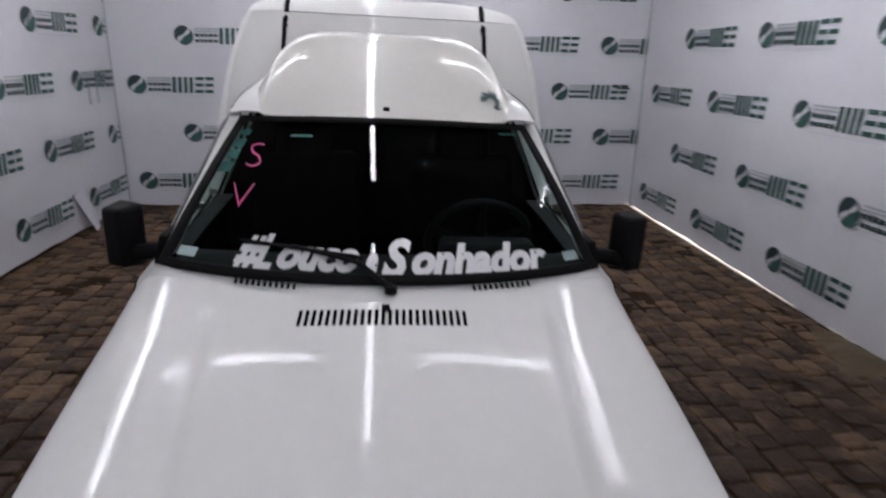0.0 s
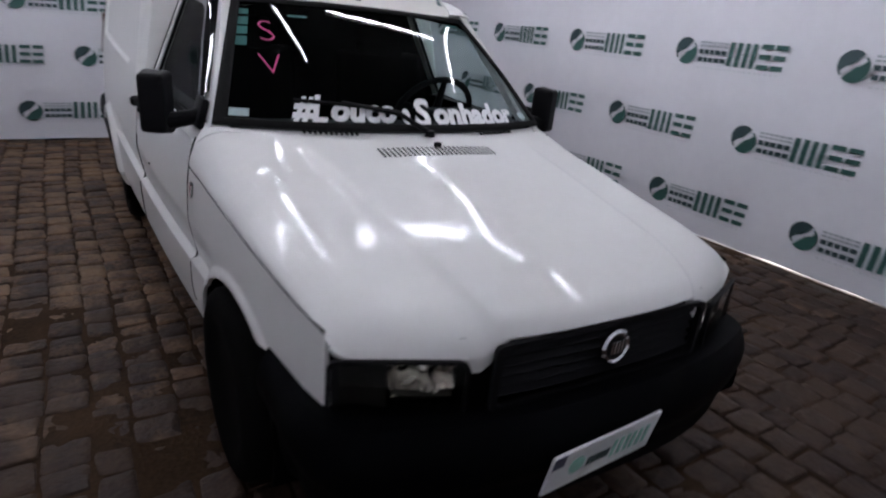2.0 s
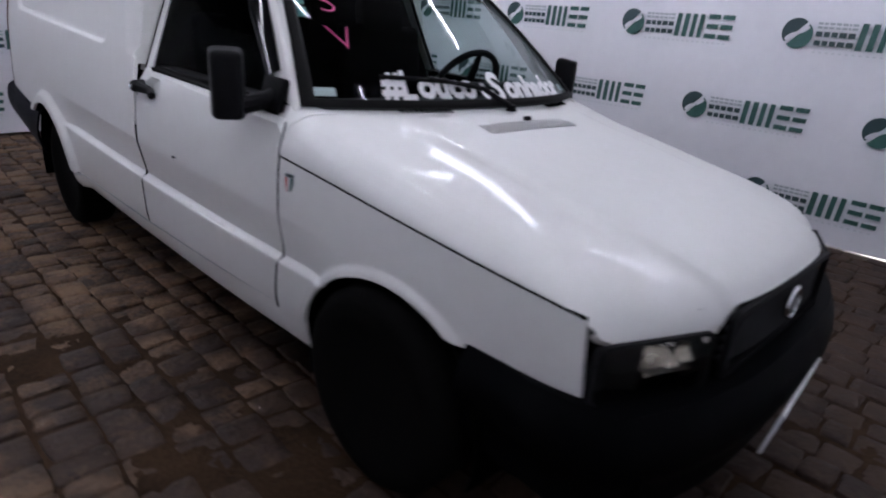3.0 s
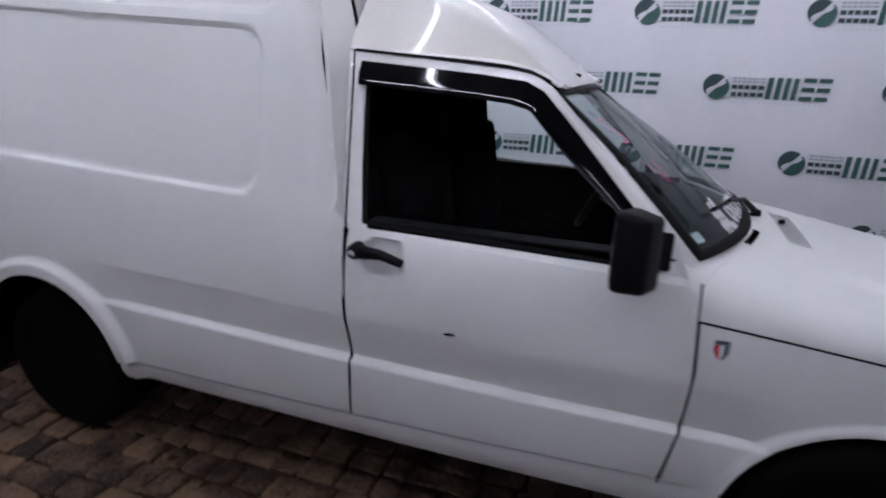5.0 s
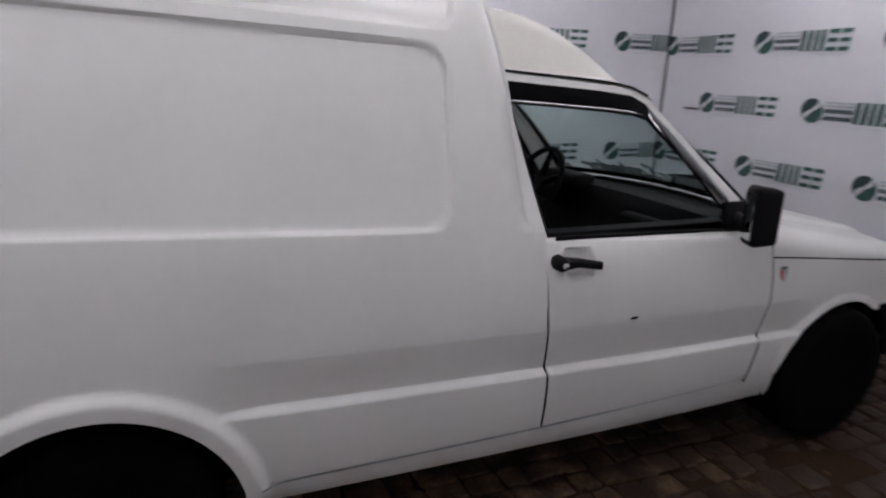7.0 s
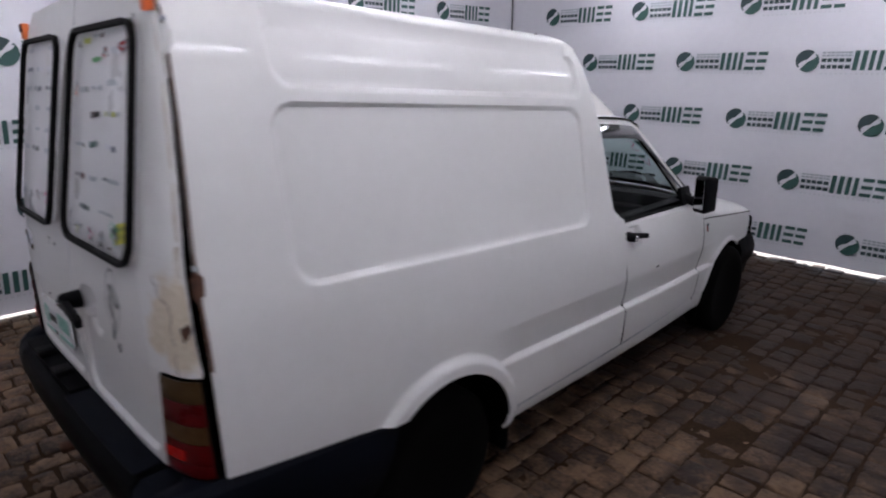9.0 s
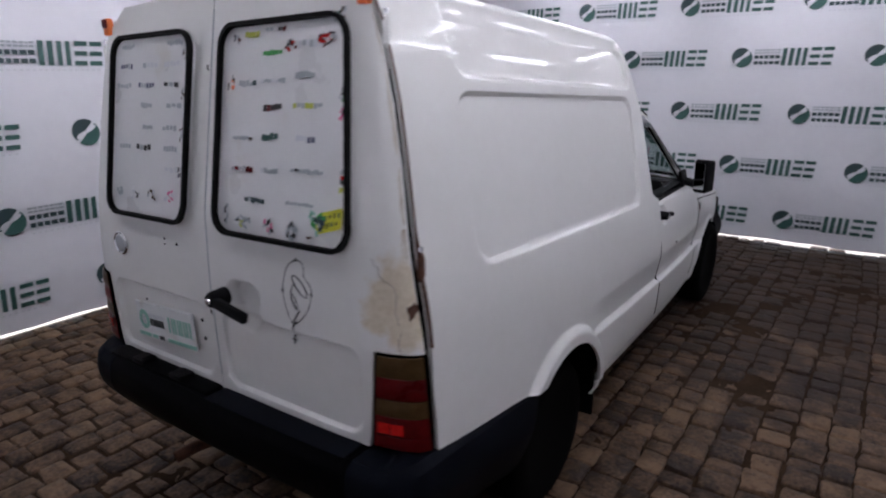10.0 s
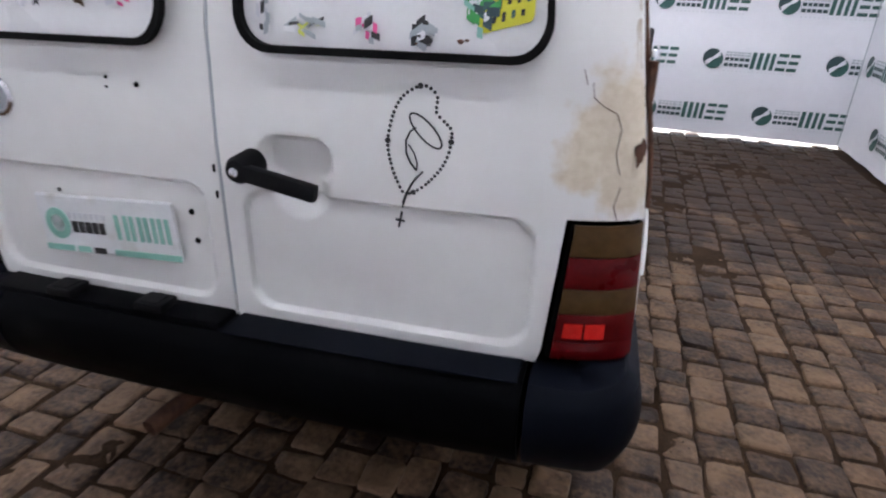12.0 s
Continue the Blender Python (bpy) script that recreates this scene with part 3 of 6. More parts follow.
SEAM = spline((0.2, 0.5, 0.8, 1.1, 1.27), (0.690, 0.728, 0.764, 0.799, 0.817))
for s in (-1, 1):
    fl = s < 0
    # front wing
    outline = [(1.236, 0.335)] + arc(FRONT_HUB, 13, 126) + [(0.50, 0.518), (0.40, 0.521), (0.246, 0.522), (0.260, 0.690)]
    outline += [(y, SEAM(y) - 0.005) for y in lines(0.260, 1.243, 0.08)] + [(1.243, SEAM(1.243) - 0.005), (1.236, 0.68), (1.245, 0.52), (1.273, 0.37), (1.278, 0.335)]
    wing = part("front_wing", shaped(flat(laid(outline), lines(0.2, 1.28, 0.008), sorted(CUTS + lines(-0.20, 0.30, 0.0085))), leaning(cab_side, s), 0.012, not fl), PAINT, van)
    part("wing_gap", grid(30, 1, lambda u, v: Vector((s * (cab_side(0.262 + 0.983 * u, SEAM(0.262 + 0.983 * u) - 0.003) - 0.0035), 0.262 + 0.983 * u, SEAM(0.262 + 0.983 * u) - 0.008 + 0.009 * v)), 0.002, not fl), DARK, wing)
    hinge_line = spline((0.335, 0.37, 0.52, 0.68, 0.81, 0.90), (1.284, 1.279, 1.250, 1.241, 1.248, 1.250))
    part("door_gap", grid(1, 24, lambda u, v: Vector((s * (cab_side(1.25, 0.335 + 0.475 * v) - 0.007), hinge_line(0.335 + 0.475 * v) - 0.008 + 0.016 * u, 0.335 + 0.475 * v)), 0.002, fl), DARK, wing)
    part("hinge_gap", tube([(s * (cab_side(hinge_line(z), z) - 0.0012), hinge_line(z) + 0.002, z) for z in [0.325 + 0.02 * k for k in range(30)]], 0.0026, 6), DARK, wing)
    # door skin below the belt
    outline = [(1.290, 0.342), (2.192, 0.350), (2.188, 0.5), (2.193, 0.6), (2.203, 0.72), (2.210, 0.86), (2.215, 0.938), (1.285, 0.895), (1.252, 0.870), (1.250, 0.80), (1.243, 0.68), (1.252, 0.52), (1.270, 0.42)]
    door = part("cab_door", shaped(flat(laid(outline), sorted(lines(1.25, 2.215, 0.03) + [2.01, 2.03, 2.045, 2.06, 2.115, 2.135, 2.145, 2.155]), CUTS), leaning(cab_side, s), 0.014, fl), PAINT, van)
    lock_line = spline((0.350, 0.5, 0.6, 0.72, 0.86, 0.97), (2.200, 2.1975, 2.203, 2.215, 2.224, 2.230))
    part("door_gap", grid(1, 24, lambda u, v: Vector((s * (cab_side(2.2, 0.350 + 0.617 * v) - 0.011), lock_line(0.350 + 0.587 * v) - 0.009 + 0.018 * u, 0.350 + 0.617 * v)), 0.002, fl), DARK, door)
    part("lock_gap", grid(2, 30, lambda u, v: Vector((s * (cab_side(2.19, 0.350 + 0.58 * v) - 0.016 + 0.0195 * u), lock_line(0.350 + 0.58 * v) - 0.0045, 0.350 + 0.58 * v)), 0.0016, fl), DARK, door)
    part("frame_gap", tube([(s * (pillar_x(2.234 + 0.070 * k, 0.945 + 0.487 * k) + 0.001), 2.234 + 0.070 * k, 0.945 + 0.487 * k) for k in (0, 0.25, 0.5, 0.75, 1)], 0.0030, 6), DARK, door)
    # window frame of the door
    outer = [(1.288, 0.892), (1.52, 1.185), (1.695, 1.352), (1.74, 1.378), (1.80, 1.392), (2.05, 1.412), (2.300, 1.430), (2.280, 1.25), (2.258, 1.10), (2.228, 0.934), (1.95, 0.922), (1.6, 0.906)]
    inner = [(1.350, 0.904), (1.56, 1.155), (1.70, 1.308), (1.745, 1.335), (1.80, 1.345), (2.03, 1.365), (2.256, 1.382), (2.238, 1.25), (2.214, 1.10), (2.186, 0.950), (1.95, 0.938), (1.6, 0.920)]
    frame_ob = part("window_frame", ring_strip(outer, inner, mirrored(pillar_x, s), 0.022, not fl), PAINT, door)
    seal_in = [(y + (1.85 - y) * 0.03, z + (1.16 - z) * 0.05) for y, z in inner]
    part("window_seal", ring_strip(inner, seal_in, mirrored(lambda y, z: pillar_x(y, z) - 0.006, s), 0.012, not fl), RUBBER, door)
    pane = part("window_glass", shaped(flat(inner), mirrored(lambda y, z: pillar_x(y, z) - 0.012, s)), SIDE_GLASS, door)
    pane.visible_shadow = False
    # waist seal
    part("waist_seal", grid(20, 2, lambda u, v: Vector((s * (pillar_x(1.36 + 0.80 * u, 0.935) + 0.006 + 0.004 * v), 1.36 + 0.80 * u, 0.898 + 0.040 * u + 0.016 * v)), 0.006, fl), RUBBER, door)
    door_top = lambda y: float(np.interp(y, (1.240, 1.252, 1.285, 2.215), (0.855, 0.868, 0.893, 0.936)))
    part("door_belt", grid(40, 4, lambda u, v: Vector((s * (cab_side(1.242 + 0.975 * u, door_top(1.242 + 0.975 * u)) + (pillar_x(1.242 + 0.975 * u, door_top(1.242 + 0.975 * u) + 0.010) + 0.003 - cab_side(1.242 + 0.975 * u, door_top(1.242 + 0.975 * u))) * v), 1.242 + 0.975 * u, door_top(1.242 + 0.975 * u) - 0.004 + 0.014 * math.sin(v * 1.57))), 0.006, fl), PAINT, door)
    # smoked rain visor along the window's top
    vis_o = [(1.41, 1.030), (1.60, 1.226), (1.715, 1.338), (1.77, 1.364), (1.9, 1.378), (2.1, 1.392), (2.274, 1.404)]
    vis_i = [(1.428, 1.004), (1.640, 1.184), (1.745, 1.288), (1.80, 1.302), (1.9, 1.312), (2.1, 1.326), (2.262, 1.336)]

    def visor(u, v, s=s):
        k = min(int(u * 6), 5)
        f = u * 6 - k
        o, i = Vector(vis_o[k]).lerp(Vector(vis_o[k + 1]), f), Vector(vis_i[k]).lerp(Vector(vis_i[k + 1]), f)
        p = o.lerp(i, v)
        return Vector((s * (pillar_x(p.x, p.y) + 0.004 + 0.022 * math.sin(v * 1.9) ), p.x, p.y))
    part("rain_visor", grid(36, 5, visor, 0.003, not fl), SMOKED, door, "glossy smoked rain visor")
    part("centre_pillar", grid(4, 12, lambda u, v: Vector((s * (pillar_x(2.22 + 0.06 * v, 0.94 + 0.49 * v) - 0.006 + 0.012 * u), 2.222 + 0.062 * v + 0.055 * u, 0.935 + 0.50 * v)), 0.012, fl), PAINT, van)
    # handle
    hx = lambda y, z: cab_side(y, z)
    bm = tube([(s * (hx(2.165, 0.893) + 0.022), 2.168, 0.884), (s * (hx(2.10, 0.89) + 0.030), 2.10, 0.877), (s * (hx(2.03, 0.88) + 0.026), 2.030, 0.868)], [0.022, 0.015, 0.013], 10)
    handle = part("door_handle", bm, PLASTIC, door, "black plastic pull handle")
    part("lock_barrel", lathe([(0.001, 0.0), (0.011, 0.0), (0.010, 0.005), (0.001, 0.006)], 14, lambda r, a, h: Vector((s * (hx(2.17, 0.895) + 0.047 + h), 2.172 + r * math.cos(a), 0.885 + r * math.sin(a)))), CHROME, door)
    part("handle_hub", lathe([(0.001, 0.0), (0.024, 0.0), (0.022, 0.036), (0.016, 0.046), (0.001, 0.047)], 18, lambda r, a, h: Vector((s * (hx(2.17, 0.895) + h), 2.172 + r * math.cos(a), 0.885 + r * math.sin(a)))), PLASTIC, door)
    # sill
    part("sill", grid(60, 5, lambda u, v: Vector((s * (cab_side(1.13 + 1.96 * u, 0.345) - 0.008 - 0.028 * v * v), 1.13 + 1.96 * u, 0.334 + 0.018 * u - (0.334 + 0.018 * u - sill_z(1.13 + 1.96 * u)) * v)), 0.01, not fl), PAINT, van)
    part("sill_seam", tube([(s * (cab_side(y, 0.345) - 0.004), y, 0.3415 + 0.013 * max(0.0, y - 2.19)) for y in [1.30 + 0.05 * k for k in range(36)]], 0.0026, 5), GREY, van)
    # box side
    outline = [(2.200, 0.350), (3.04, 0.362)] + arc(REAR_HUB, 170, 53) + [(3.70, 0.572), (3.80, 0.588), (4.00, 0.612), (4.194, 0.635)]
    outline += [(rear_edge(z) - 0.001, z) for z in (0.8, 0.95, 1.15, 1.3, 1.5, 1.7)]
    outline += [(y, 1.735 + RISE * (y - 2.5)) for y in (4.14, 3.8, 3.4, 3.0, 2.7, 2.5)]
    outline += [(front_edge(z), z) for z in (1.724, 1.5, 1.3, 1.15, 1.0)] + [(2.222, 0.972), (2.218, 0.86), (2.211, 0.72), (2.201, 0.6), (2.197, 0.5)]
    ycuts = sorted(lines(2.2, 4.19, 0.02) + lines(2.984, 3.90, 0.0085) + [2.513, 2.52, 2.527, 2.534, 2.475, 2.482, 2.489, 2.496, 3.89, 3.897, 3.904, 3.911, 3.918, 3.925, 3.932, 3.939, 3.946, 2.23, 2.25])
    zcuts = sorted(CUTS + lines(-0.20, 0.25, 0.0085) + lines(0.473, 1.15, 0.0095) + [b + 0.0035 * k for b in (0.448, 0.900, 0.956, 1.113) for k in range(-4, 5)])
    part("box_side", shaped(flat(laid(outline), ycuts, zcuts), leaning(box_side, s), 0.012, fl), PAINT, van, "white panel with two pressed fields")
    # wheel wells, in the near-black that stands for their shade
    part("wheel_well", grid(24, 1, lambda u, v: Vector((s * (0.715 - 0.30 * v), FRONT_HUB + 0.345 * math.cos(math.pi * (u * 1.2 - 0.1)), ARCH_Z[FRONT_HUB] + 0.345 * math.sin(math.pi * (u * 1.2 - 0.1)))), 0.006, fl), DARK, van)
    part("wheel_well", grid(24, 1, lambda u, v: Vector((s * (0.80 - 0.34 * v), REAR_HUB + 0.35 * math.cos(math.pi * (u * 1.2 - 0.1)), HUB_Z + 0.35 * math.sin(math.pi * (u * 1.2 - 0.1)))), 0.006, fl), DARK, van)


# ---- bonnet, screen and cab roof ----
bonnet_z = spline((0.075, 0.09, 0.12, 0.2, 0.4, 0.6, 0.8, 0.92, 1.06), (0.690, 0.716, 0.738, 0.768, 0.812, 0.850, 0.888, 0.909, 0.938))


def edge_x(y):
    """Half the bonnet's width, flush with the wings."""
    yy = max(y, 0.2)
    return cab_side(yy, SEAM(yy)) - 0.001 - 0.55 * max(0.0, 0.2 - y)


def nose(x):
    """The plan curve of the front."""
    return 0.090 + 0.150 * (abs(x) / 0.68) ** 2.9


def bonnet(u, v):
    """u across from -1 to 1, v from the nose to the screen."""
    e = abs(u)
    rear = 1.075 + 0.19 * e ** 2.2
    y0 = nose(0.68 * e)
    y = y0 + (rear - y0) * v
    xe = edge_x(y)
    x = u * xe
    ys = 0.075 + (y - y0) * (1.06 - 0.075) / (rear - y0)
    top = bonnet_z(ys) - 0.012 * e * e
    crease = 0.60 - 0.07 * (1 - v)
    top -= 0.013 * step01((e - crease + 0.02) / 0.06) * step01((1.0 - v) / 0.25)
    low = (SEAM(max(y, 0.2)) + 0.001) if y > 0.2 else 0.694 - (0.2 - y) * 0.05
    front = max(0.0, 1 - (y - y0) / 0.075)
    top -= 0.030 * step01((e - 0.53) / 0.05) * front ** 1.3
    low -= 0.022 * front ** 1.5
    if e > 0.84:
        k = (e - 0.84) / 0.16
        z = low + (top - low) * max(0.0, 1 - k ** 2.3) ** 0.55
    else:
        z = top
    return Vector((x, y, z))


VCUT = [0, 0.004, 0.010, 0.018, 0.03, 0.045, 0.065, 0.09] + [0.12 + 0.88 * k / 44 for k in range(45)]
UCUT = sorted({round(-1 + 2 * k / 72, 4) for k in range(73)} | {sg * (0.84 + 0.16 * (1 - (1 - k / 12) ** 2)) for k in range(13) for sg in (-1, 1)} | {sg * e for e in (0.522, 0.534, 0.640, 0.652) for sg in (-1, 1)})
bm = bmesh.new()
rows = [[bm.verts.new(bonnet(u, v)) for u in UCUT] for v in VCUT]
for a, b in zip(rows, rows[1:]):
    for i in range(len(UCUT) - 1):
        bm.faces.new((a[i], a[i + 1], b[i + 1], b[i]))
lip = [bm.verts.new(v.co + Vector((0, 0.012, -0.012 - (0.030 if 0.312 < abs(v.co.x) < 0.388 else 0.0)))) for v in rows[0]]
for i in range(len(UCUT) - 1):
    bm.faces.new((lip[i], lip[i + 1], rows[0][i + 1], rows[0][i]))
bm.normal_update()
bonnet_ob = part("bonnet", bm, PAINT, van, "white bonnet with two long creases", 50)


def on_bonnet(x, y, lift):
    xe = edge_x(y)
    e = abs(x) / xe
    y0, rear = nose(0.68 * e), 1.075 + 0.19 * e ** 2.2
    p = bonnet(x / xe, (y - y0) / (rear - y0))
    return Vector((x, y, p.z + lift))


def slot(x, y, w, h, lift=0.0016):
    return grid(2, 3, lambda u, v: on_bonnet(x + (u - 0.5) * w + 0.002 * (v - 0.5), y + (v - 0.5) * h, lift), 0.0012)


for k in range(25):
    part("vent_slot", slot(-0.213 + 0.0178 * k - 0.008, 0.950, 0.0095, 0.068, 0.0006), DARK, bonnet_ob)
for k in range(26):
    part("vent_rib", grid(2, 3, lambda u, v: on_bonnet(-0.2299 + 0.0178 * k + (u - 0.5) * 0.0078 + 0.002 * (v - 0.5), 0.950 + (v - 0.5) * 0.070, 0.0005 + 0.0022 * (1 if u == 0.5 else 0.75)), 0.0, False), PAINT, bonnet_ob)
part("washer_jet", block((-0.012, 0.962, 0.9215), (0.010, 0.982, 0.937), 0.005), PLASTIC, bonnet_ob, "black washer jet")


def screen(u, v):
    """The windscreen: u across -1..1, v from foot to head."""
    foot = Vector((0.664 * u, 1.085 + 0.175 * abs(u) ** 2.2, 0.948 - 0.006 * u * u))
    head = Vector((0.494 * u, 1.668 + 0.030 * u * u, 1.345 - 0.010 * u * u))
    return foot.lerp(head, v) + Vector((0, -0.010, 0.016)) * math.sin(math.pi * v) * (1 - 0.3 * u * u)


glass = part("windscreen", grid(40, 24, lambda u, v: screen(2 * u - 1, v)), GLASS, van, "tinted windscreen with lettering along its foot")
glass.visible_shadow = False


def band(t):
    """Round the screen's edge, anticlockwise."""
    t = (t % 1.0) * 4
    k, f = int(t), t - int(t)
    return ((-1 + 2 * f, 0), (1, f), (1 - 2 * f, 1), (-1, 1 - f))[k]


def gasket(u, v):
    a, b = band(u)
    ia, ib = a * (1 - 0.055 * v), b + (0.5 - b) * 0.085 * v
    p = screen(a * 1.012 + (ia - a), ib if v else b)
    return p + Vector((0, -0.004, 0.007)) * (1 if 0.2 < v < 0.9 else 0.3)


part("screen_seal", grid(160, 4, gasket, 0.004, True, closed=True), RUBBER, van)
part("screen_shade_band", grid(30, 3, lambda u, v: screen(-0.94 + 1.88 * u, 0.045 - 0.03 * v) + Vector((0, 0.004, -0.004)), 0.001, True), DARK, glass)
# scuttle below the screen
part("scuttle", grid(40, 3, lambda u, v: screen(2 * u - 1, 0.0) + Vector((0, -0.045 * v + 0.010, -0.006 - 0.010 * v)), 0.004, True), PAINT, van)
for x0 in (-0.42, 0.245):
    for k in range(11):
        x = x0 + 0.0165 * k
        part("scuttle_slot", grid(1, 1, lambda u, v: screen(0, 0) * 0 + Vector((x + 0.008 * u, 1.052 + 0.175 * abs(x / 0.664) ** 2.2 + 0.018 * v, 0.943 + 0.006 * v)), 0.003), DARK, van)

# lettering on the glass
for word, u0, u1, v0, size in (("#L", -0.665, -0.495, 0.042, 0.118), ("ouco", -0.485, -0.118, 0.060, 0.100), ("e", -0.092, -0.034, 0.056, 0.088), ("S", -0.022, 0.116, 0.040, 0.122), ("onhador", 0.104, 0.765, 0.052, 0.100)):
    bm, wide = lettering(word, size, 0.32, 0.0050)
    for v in bm.verts:
        u = u0 + (u1 - u0) * v.co.x / wide
        v.co = screen(u, v0 + v.co.y * 2.05 - 0.012 * u) + Vector((0, -0.0025, 0.004))
    part("lettering", bm, WHITE_VINYL, glass, "white slanted lettering")
for txt, u0, v0, sc in (("S", -0.825, 0.61, 0.150), ("V", -0.815, 0.35, 0.135)):
    bm, wide = lettering(txt, sc, -0.15, -0.0035)
    for v in bm.verts:
        v.co = screen(u0 + v.co.x * 1.75, v0 + v.co.y * 1.75) + Vector((0, -0.002, 0.003))
    part("marker_letter", bm, PINK, glass, "pink marker letter")
for u0, v0, du, dv, m in ((-0.925, 0.62, 0.036, 0.075, TEAL), (-0.925, 0.71, 0.036, 0.07, TEAL), (-0.925, 0.795, 0.036, 0.07, TEAL), (-0.925, 0.88, 0.036, 0.05, TEAL), (-0.905, 0.10, 0.045, 0.05, WHITE_VINYL), (-0.55, 0.86, 0.07, 0.018, TEAL), (0.86, 0.93, 0.07, 0.02, TEAL), (0.90, 0.10, 0.04, 0.05, PALE)):
    part("screen_sticker", grid(3, 3, lambda u, v: screen(u0 + du * (u - 0.5) * 2, v0 + dv * (v - 0.5)) + Vector((0, 0.003, -0.003)), 0.0006), m, glass)

# wiper
wp = [screen(0.02, -0.02) + Vector((0, -0.02, 0.012)), screen(-0.12, 0.075) + Vector((0, -0.018, 0.026)), screen(-0.42, 0.148) + Vector((0, -0.014, 0.022))]
wiper = part("wiper", tube(wp, [0.011, 0.008, 0.006], 8), PLASTIC, van, "single black wiper parked along the screen's foot")
part("wiper_blade", tube([screen(-0.66 + 0.56 * k / 10, 0.165 + 0.008 * math.sin(k * 0.31) - 0.055 * (k / 10)) + Vector((0, -0.009, 0.014)) for k in range(11)], 0.007, 6), RUBBER, wiper)
part("wiper_cap", lathe([(0.001, 0), (0.018, 0), (0.016, 0.02), (0.001, 0.024)], 14, lambda r, a, h: screen(0.02, -0.02) + Vector((r * math.cos(a), r * math.sin(a) - 0.02, h))), PLASTIC, wiper)

# screen pillars between glass and door frame
for s in (-1, 1):
    def apillar(u, v):
        g = screen(s * 1.0, u) + Vector((s * 0.004, 0.004, 0))
        y = 1.292 + (1.74 - 1.292) * u
        z = 0.895 + (1.378 - 0.895) * u ** 0.93
        d = Vector((s * (pillar_x(y, z) + 0.001), y, z))
        return g.lerp(d, v) + Vector((s * 0.006, -0.002, 0.006)) * math.sin(math.pi * v)
    part("screen_pillar", grid(20, 6, apillar, 0.01, s > 0), PAINT, van)

# shoulder between bonnet, screen and door
for s in (-1, 1):
    def shoulder(u, v):
        e = 0.80 + 0.20 * (1 - (1 - u) ** 2)
        h = bonnet(s * e, 1.0)
        z = 0.955 - (0.955 - 0.815) * u ** 1.4
        y = 1.316 - 0.060 * min(u * 1.05, 1)
        d = Vector((s * (pillar_x(1.29, 0.95) + (cab_side(1.25, z) - pillar_x(1.29, 0.95)) * min(1, u * 1.5)), y, z))
        return h.lerp(d, v) + Vector((0, 0, 0.002))
    part("wing_shoulder", grid(16, 6, shoulder, 0.004, s < 0), PAINT, van)

# fairing over the cab
fair_top = spline((1.665, 1.72, 1.78, 1.88, 1.98, 2.08, 2.18, 2.33), (1.352, 1.394, 1.444, 1.524, 1.588, 1.628, 1.646, 1.652))
fair_low = spline((1.665, 1.78, 2.0, 2.31), (1.348, 1.396, 1.420, 1.438))
fair_w = spline((1.665, 1.74, 1.9, 2.1, 2.31), (0.438, 0.455, 0.478, 0.504, 0.522))
fair_flat = spline((1.665, 1.8, 2.0, 2.2, 2.34), (0.428, 0.415, 0.385, 0.358, 0.345))


def fairing(u, v):
    t = 2 * u - 1
    y = 1.662 + 0.030 * t * t * (1 - v) + (2.335 - 1.662) * v
    w, lo, hi = fair_w(y), fair_low(y), fair_top(y)
    a, wt = abs(t), min(fair_flat(y), w - 0.02)
    p1, c = (wt, hi - 0.008), 0.30
    if a < 0.5 - c / 2:
        k = a / 0.5
        x, z = wt * k, hi - 0.008 * k * k
    elif a > 0.5 + c / 2:
        k = (a - 0.5) / 0.5
        x, z = wt + (w - wt) * k, p1[1] + (lo - p1[1]) * k
    else:
        k = (a - 0.5 + c / 2) / c
        q0 = (wt * (1 - c), hi - 0.008 * (1 - c) ** 2)
        q2 = (wt + (w - wt) * c, p1[1] + (lo - p1[1]) * c)
        x, z = ((1 - k) ** 2 * q0[i] + 2 * k * (1 - k) * p1[i] + k * k * q2[i] for i in (0, 1))
    return Vector((math.copysign(x, t), y, z))


cab_roof = part("cab_roof", grid(64, 40, fairing, 0.008), CREAM, van, "cream fibreglass roof fairing")
gutter_z = spline((1.68, 1.74, 1.80, 2.05, 2.31), (1.348, 1.380, 1.394, 1.415, 1.432))
for s in (-1, 1):
    part("roof_ledge", grid(30, 4, lambda u, v: Vector((s * (fair_w(1.675 + 0.635 * u) - 0.010 + (pillar_x(1.675 + 0.635 * u, gutter_z(1.675 + 0.635 * u)) - fair_w(1.675 + 0.635 * u) + 0.010) * v), 1.675 + 0.635 * u, fair_low(1.675 + 0.635 * u) + (gutter_z(1.675 + 0.635 * u) - fair_low(1.675 + 0.635 * u)) * v + 0.004 * math.sin(math.pi * v))), 0.006, s < 0), PAINT, van)
    part("roof_seam", tube([(s * (pillar_x(y, gutter_z(y)) + 0.002), y, gutter_z(y) + 0.004) for y in [1.70 + 0.06 * k for k in range(11)]], 0.0042, 6), RUBBER, van)
part("roof_plug", block((-0.012, 1.690, 1.372), (0.012, 1.712, 1.386), 0.004), RUBBER, cab_roof)


def on_fairing(x, y):
    lo, hi, v = 0.5, 1.0, (y - 1.662) / (2.335 - 1.662)
    for _ in range(30):
        mid = (lo + hi) / 2
        lo, hi = (mid, hi) if fairing(mid, v).x < x else (lo, mid)
    p = fairing(lo, v)
    return Vector((x, y, p.z))


